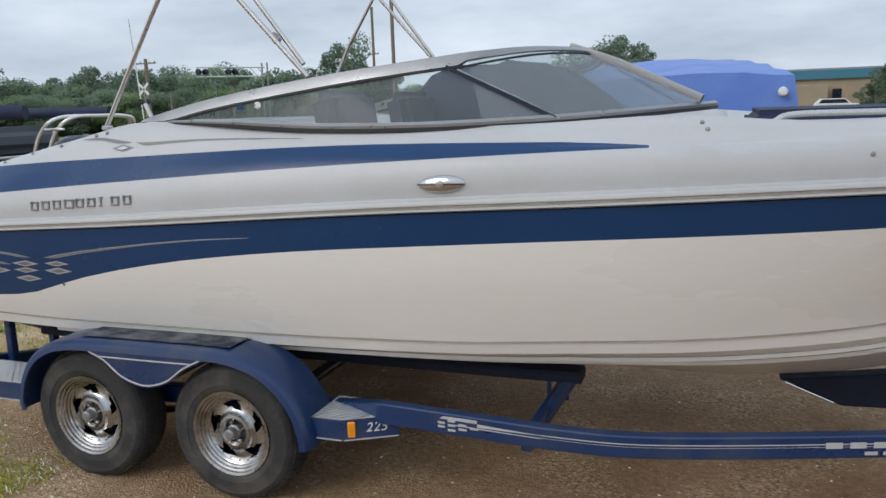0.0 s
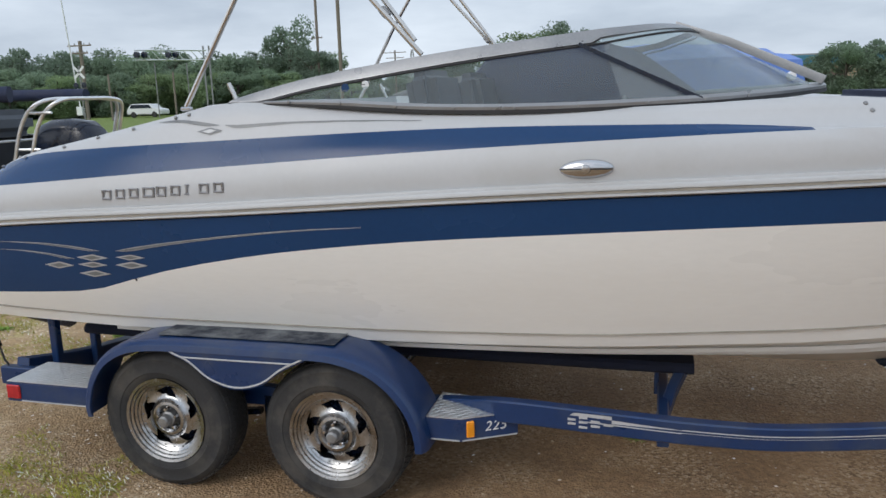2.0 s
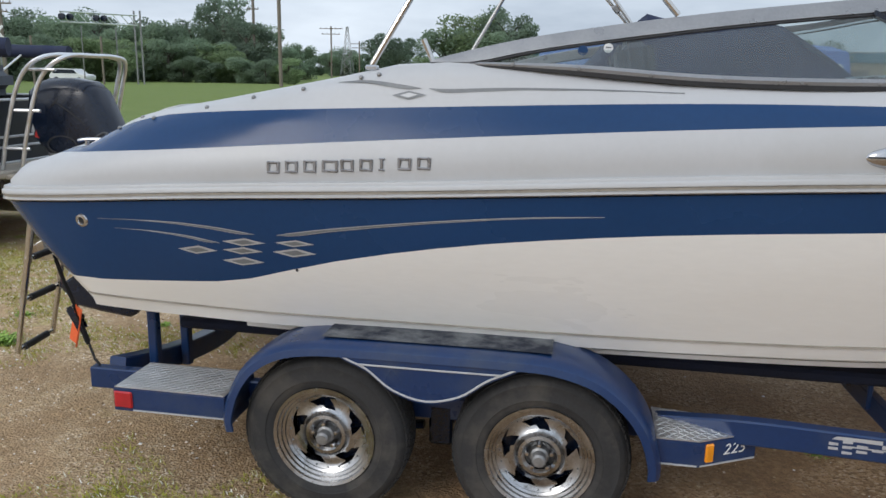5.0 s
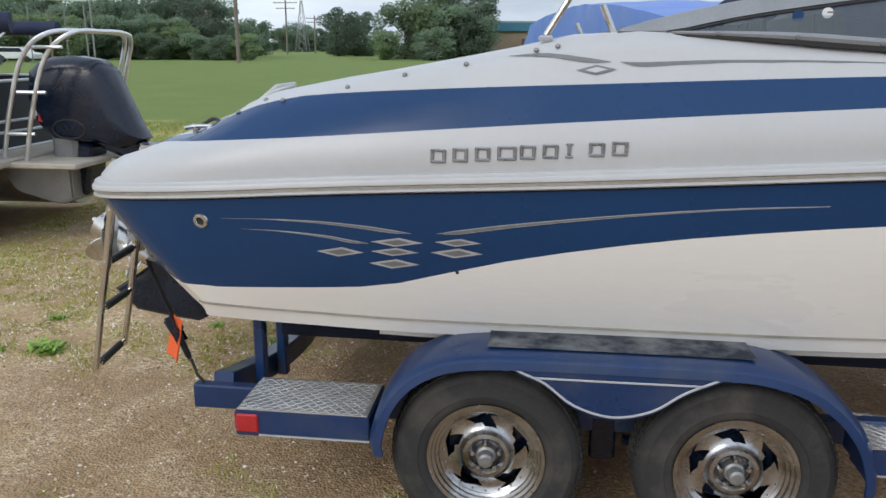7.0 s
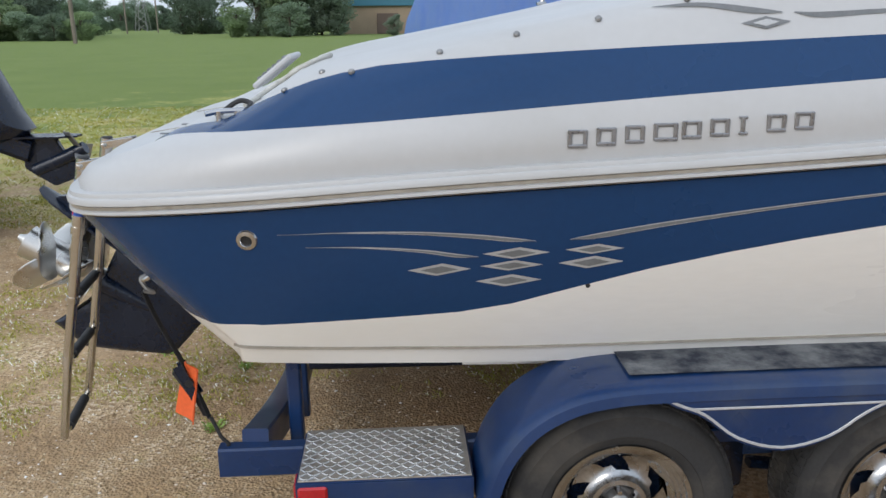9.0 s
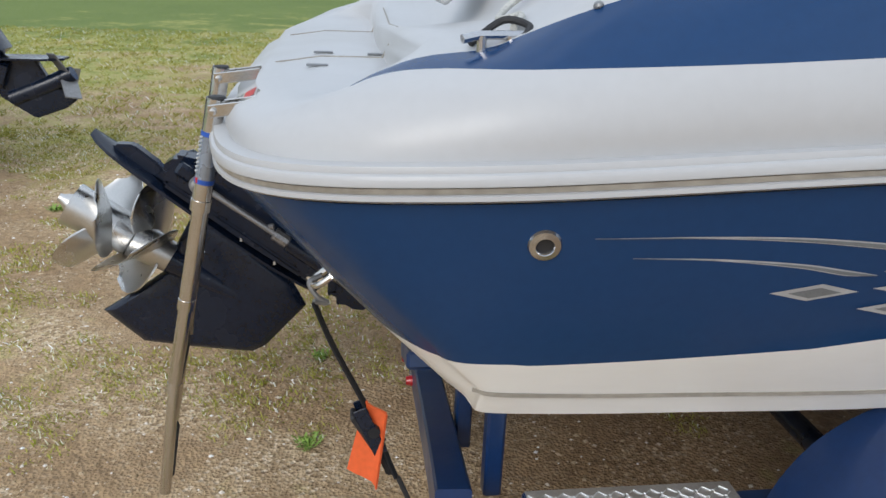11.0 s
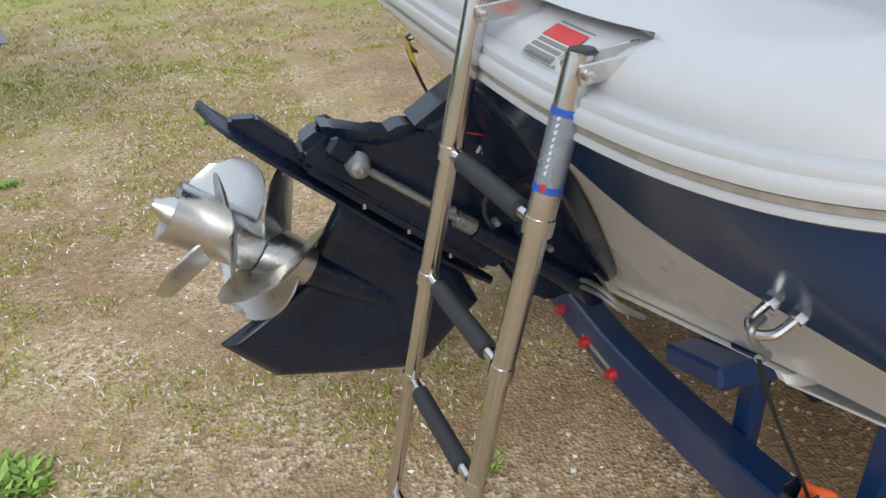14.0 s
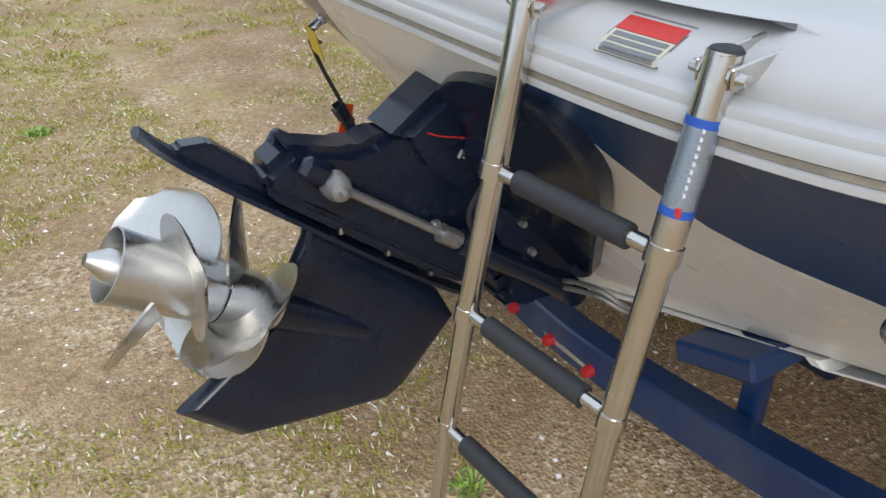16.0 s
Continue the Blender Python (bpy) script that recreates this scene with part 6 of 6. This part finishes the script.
def tree_mesh(kind):
    """A trunk with limbs and a crown of leaf clumps, 1 unit high."""
    tr = bmesh.new()
    tube([(0, 0, 0), (.01, 0, .3), (0, .01, .7)], .018, 7, tr)
    lobes = []
    for i in range(15 + kind * 2):
        a = rng.uniform(0, 6.28)
        r = rng.uniform(.05, .27 + .04 * (kind % 2))
        z = rng.uniform(.06, .88)
        r *= 1.15 - abs(z - .5) * 1.1
        lobes.append((r * math.cos(a), r * math.sin(a), z, rng.uniform(.10, .19)))
        tube([(0, 0, max(.02, z - .25)), (r * .5 * math.cos(a), r * .5 * math.sin(a), z - .1), (r * math.cos(a), r * math.sin(a), z)], .006, 5, tr)
    verts, faces = [], []
    for lx_, ly_, lz, lr in lobes:
        for _ in range(330):
            d = Vector((rng.gauss(0, 1), rng.gauss(0, 1), rng.gauss(0, 1))).normalized() * lr * rng.uniform(.55, 1.08)
            p = Vector((lx_, ly_, lz)) + Vector((d.x, d.y, d.z * .85))
            s = rng.uniform(.009, .02)
            u = Vector((rng.gauss(0, 1), rng.gauss(0, 1), rng.gauss(0, 1))).normalized()
            v = u.orthogonal().normalized() * s
            u = u * s * 1.3
            k = len(verts)
            verts += [p - u, p + v * .8, p + u, p - v * .8]
            faces.append((k, k + 1, k + 2, k + 3))
    me = bpy.data.meshes.new("crown")
    me.from_pydata([tuple(v) for v in verts], [], faces)
    return tr, me


TREES = []
for kind in range(5):
    tr, crown = tree_mesh(kind)
    crown.materials.append(LEAF[(0, 1, 1, 0, 2)[kind]])
    tm_ = bpy.data.meshes.new("trunk")
    tr.to_mesh(tm_)
    tr.free()
    tm_.materials.append(BARK)
    TREES.append((tm_, crown))


def tree(x, y, h, kind, wide=1.0):
    t = thing("tree", (x, y, -.05), ("dark green broadleaf tree at the field's edge", "leafy green tree at the field's edge", "rounded green tree at the field's edge", "tall dark green tree at the field's edge", "bright green bushy tree at the field's edge")[kind], "tree", "trees along the field")
    for nm, me in zip(("trunk", "crown"), TREES[kind]):
        o = new(nm, me)
        o.parent = t
    t.scale = (h * wide, h * wide, h)
    t.rotation_euler = (0, 0, rng.uniform(0, 6.28))


for i in range(46):
    az = -56 + i * .78 + rng.uniform(-.3, .3)
    d = rng.uniform(118, 150)
    x, y = at_az(az, d)
    h = rng.uniform(8.0, 11.0) * (1 if az < -26 else .85 if az < -23 else .62)
    tree(x, y, h, rng.randrange(4), 1.25)
for i in range(44):
    az = -56 + i * .8 + rng.uniform(-.4, .4)
    x, y = at_az(az, rng.uniform(104, 114))
    tree(x, y, rng.uniform(3.6, 6.0) * (1 if az < -24 else .7), rng.choice((1, 2, 4)), 1.6)
for az, d, h, k, w in ((-26.0, 125, 13.6, 3, .8), (-15.2, 150, 9.2, 0, 1.2), (-14.0, 150, 8.4, 0, 1.3), (-13.2, 155, 8.6, 0, 1.2), (-10.6, 120, 10.5, 2, 1.2), (-9.2, 120, 11, 4, 1.3), (-7.8, 118, 10.2, 2, 1.2), (-6.2, 120, 11.2, 3, 1.1), (-5.0, 118, 9.5, 0, 1.2), (-12.0, 112, 4.2, 4, 1.6), (-8.5, 108, 4.5, 1, 1.7), (-6.8, 260, 24, 0, .9), (10.6, 95, 5.6, 0, 1.2), (11.8, 95, 6.0, 1, 1.3), (13.2, 95, 6.2, 0, 1.2), (14.6, 95, 5.8, 3, 1.3), (9.4, 110, 3.4, 0, 1.6), (-1.2, 112, 3.0, 0, 1.5), (.4, 112, 2.6, 1, 1.5)):
    x, y = at_az(az, d)
    tree(x, y, h, k, w)
for i in range(16):
    az = -22.5 + i * .55
    x, y = at_az(az, rng.uniform(260, 300))
    tree(x, y, rng.uniform(7, 9.5), rng.randrange(4), 1.5)


# ---- loose gravel and grass ----
PEB = bpy.data.materials.new("pebble_stone")
PEB.use_nodes = True
_n = PEB.node_tree
_g = _n.nodes.new("ShaderNodeNewGeometry")
_r = _n.nodes.new("ShaderNodeValToRGB")
for _e, (_p, _c) in zip([_r.color_ramp.elements[0], _r.color_ramp.elements[1], _r.color_ramp.elements.new(.5), _r.color_ramp.elements.new(.85)], ((0, (0.22, 0.15, 0.085)), (1, (0.54, 0.43, 0.31)), (.5, (0.48, 0.355, 0.22)), (.85, (0.62, 0.49, 0.335)))):
    _e.position, _e.color = _p, (*_c, 1)
_n.links.new(_g.outputs["Random Per Island"], _r.inputs["Fac"])
_n.links.new(_r.outputs["Color"], _n.nodes["Principled BSDF"].inputs["Base Color"])
_n.nodes["Principled BSDF"].inputs["Roughness"].default_value = 0.95
_n.nodes["Principled BSDF"].inputs["Specular IOR Level"].default_value = 0.15

BLADE = bpy.data.materials.new("grass_blade")
BLADE.use_nodes = True
_n = BLADE.node_tree
_g = _n.nodes.new("ShaderNodeNewGeometry")
_r = _n.nodes.new("ShaderNodeValToRGB")
for _e, (_p, _c) in zip([_r.color_ramp.elements[0], _r.color_ramp.elements[1], _r.color_ramp.elements.new(.4), _r.color_ramp.elements.new(.8)], ((0, (0.25, 0.27, 0.04)), (1, (0.50, 0.39, 0.18)), (.4, (0.37, 0.36, 0.065)), (.8, (0.46, 0.41, 0.115)))):
    _e.position, _e.color = _p, (*_c, 1)
_n.links.new(_g.outputs["Random Per Island"], _r.inputs["Fac"])
_n.links.new(_r.outputs["Color"], _n.nodes["Principled BSDF"].inputs["Base Color"])
_n.nodes["Principled BSDF"].inputs["Roughness"].default_value = 0.85
_n.nodes["Principled BSDF"].inputs["Specular IOR Level"].default_value = 0.1


def ground_z(x, y):
    return 0.022 * (noise.noise((x * 0.9, y * 0.9, 3)) + 0.5 * noise.noise((x * 2.6, y * 2.6, 7))) - 0.012


def pebbles(count, x0, x1, y0, y1, lo, hi, seed):
    r = np.random.RandomState(seed)
    oct_v = np.array([(1, 0, 0), (0, 1, 0), (-1, 0, 0), (0, -1, 0), (0, 0, 1)], float)
    oct_f = [(0, 1, 4), (1, 2, 4), (2, 3, 4), (3, 0, 4)]
    verts, faces = [], []
    for i in range(count):
        x, y = r.uniform(x0, x1), r.uniform(y0, y1)
        s = lo + (hi - lo) * r.rand() ** 3
        a = r.uniform(0, 6.28)
        v = oct_v * np.array([s * r.uniform(.8, 1.4), s * r.uniform(.7, 1.1), s * r.uniform(.4, .8)]) * (1 + r.uniform(-.25, .25, (5, 1)))
        c, n = math.cos(a), math.sin(a)
        z = ground_z(x, y) - .001
        k = len(verts)
        verts += [(x + p[0] * c - p[1] * n, y + p[0] * n + p[1] * c, z + p[2]) for p in v]
        faces += [(k + f[0], k + f[1], k + f[2]) for f in oct_f]
    return verts, faces


def grass(count, x0, x1, y0, y1, h0, h1, seed, bias, per=9):
    r = np.random.RandomState(seed)
    verts, faces = [], []
    done = 0
    for i in range(count * 6):
        if done >= count:
            break
        x, y = r.uniform(x0, x1), r.uniform(y0, y1)
        d = noise.noise((x * .8, y * .8, 11)) + .6 * noise.noise((x * 3, y * 3, 5)) + .05 * y - .06 * x
        if d < bias + r.uniform(-.15, .15):
            continue
        done += 1
        z = ground_z(x, y) if max(abs(x), abs(y)) < 9 else -.012
        for b in range(per):
            a = r.uniform(0, 6.28)
            bx, by = x + r.normal(0, .025), y + r.normal(0, .025)
            h = r.uniform(h0, h1)
            lean = h * r.uniform(.6, 1.7)
            w = .0025 + .02 * h
            ca, sa = math.cos(a), math.sin(a)
            k = len(verts)
            verts += [(bx - sa * w, by + ca * w, z), (bx + sa * w, by - ca * w, z), (bx + ca * lean * .4 + sa * w * .6, by + sa * lean * .4 - ca * w * .6, z + h * .6), (bx + ca * lean, by + sa * lean, z + h)]
            faces += [(k, k + 1, k + 2), (k, k + 2, k + 3)]
    return verts, faces


def stuff(name, data, m, label, category):
    me = bpy.data.meshes.new(name)
    me.from_pydata(data[0], [], data[1])
    me.materials.append(m)
    return tagged(new(name, me), label, category, kind="stuff")


stuff("gravel", pebbles(30000, -2.6, 1.6, -1.9, 3.2, .003, .012, 1), PEB, "loose tan and grey gravel on the dirt", "gravel")
stuff("gravel", pebbles(14000, -4.0, 6.0, -2.4, 6.5, .004, .014, 2), PEB, "scattered gravel on the dirt lot", "gravel")
stuff("grass", grass(6500, -3.4, 1.6, -2.0, 5.0, .004, .02, 3, .1, 14), BLADE, "short sparse grass in the gravel", "grass")
stuff("grass", grass(9000, -9.0, 5.0, 4.5, 14.0, .015, .045, 4, .12, 8), BLADE, "rough green grass at the lot's edge", "grass")
stuff("grass", grass(260, .5, 1.35, -1.8, -1.3, .01, .03, 5, -.6), BLADE, "grass beside the trailer wheel", "grass")
# leafy weeds
WEEDM = mat("weed_leaf", (0.27, 0.42, 0.075), 0.5, 0, 0.25, 20, 80, 0)
for x, y, s in ((-1.22, .28, .10), (-1.16, .24, .08), (-1.45, .76, .06), (-.36, .80, .05), (.07, -.06, .045), (-1.5, .2, .05), (.3, 1.6, .06), (-.55, 3.3, .07), (-1.6, 2.6, .06), (.1, .55, .04), (3.7, -.3, .04)):
    wd = thing("weed", (x, y, 0), "small bright green leafy weed in the gravel", "weed", "weeds in the gravel")
    rw = random.Random(int(x * 100))
    verts, faces = [], []
    for i in range(130):
        a, l = rw.uniform(0, 6.28), s * rw.uniform(.25, .75)
        e = rw.uniform(.2, 1.2)
        ca, sa = math.cos(a), math.sin(a)
        w = l * .16
        bx, by = x + rw.gauss(0, s * .42), y + rw.gauss(0, s * .42)
        z = ground_z(x, y) - .003
        k = len(verts)
        verts += [(bx, by, z), (bx + ca * l * .5 - sa * w, by + sa * l * .5 + ca * w, z + l * e * .6), (bx + ca * l, by + sa * l, z + l * e * .75), (bx + ca * l * .5 + sa * w, by + sa * l * .5 - ca * w, z + l * e * .6)]
        faces.append((k, k + 1, k + 2, k + 3))
    bm = bmesh.new()
    vv = [bm.verts.new(v) for v in verts]
    for f in faces:
        bm.faces.new([vv[i] for i in f])
    part("leaves", bm, WEEDM, wd)
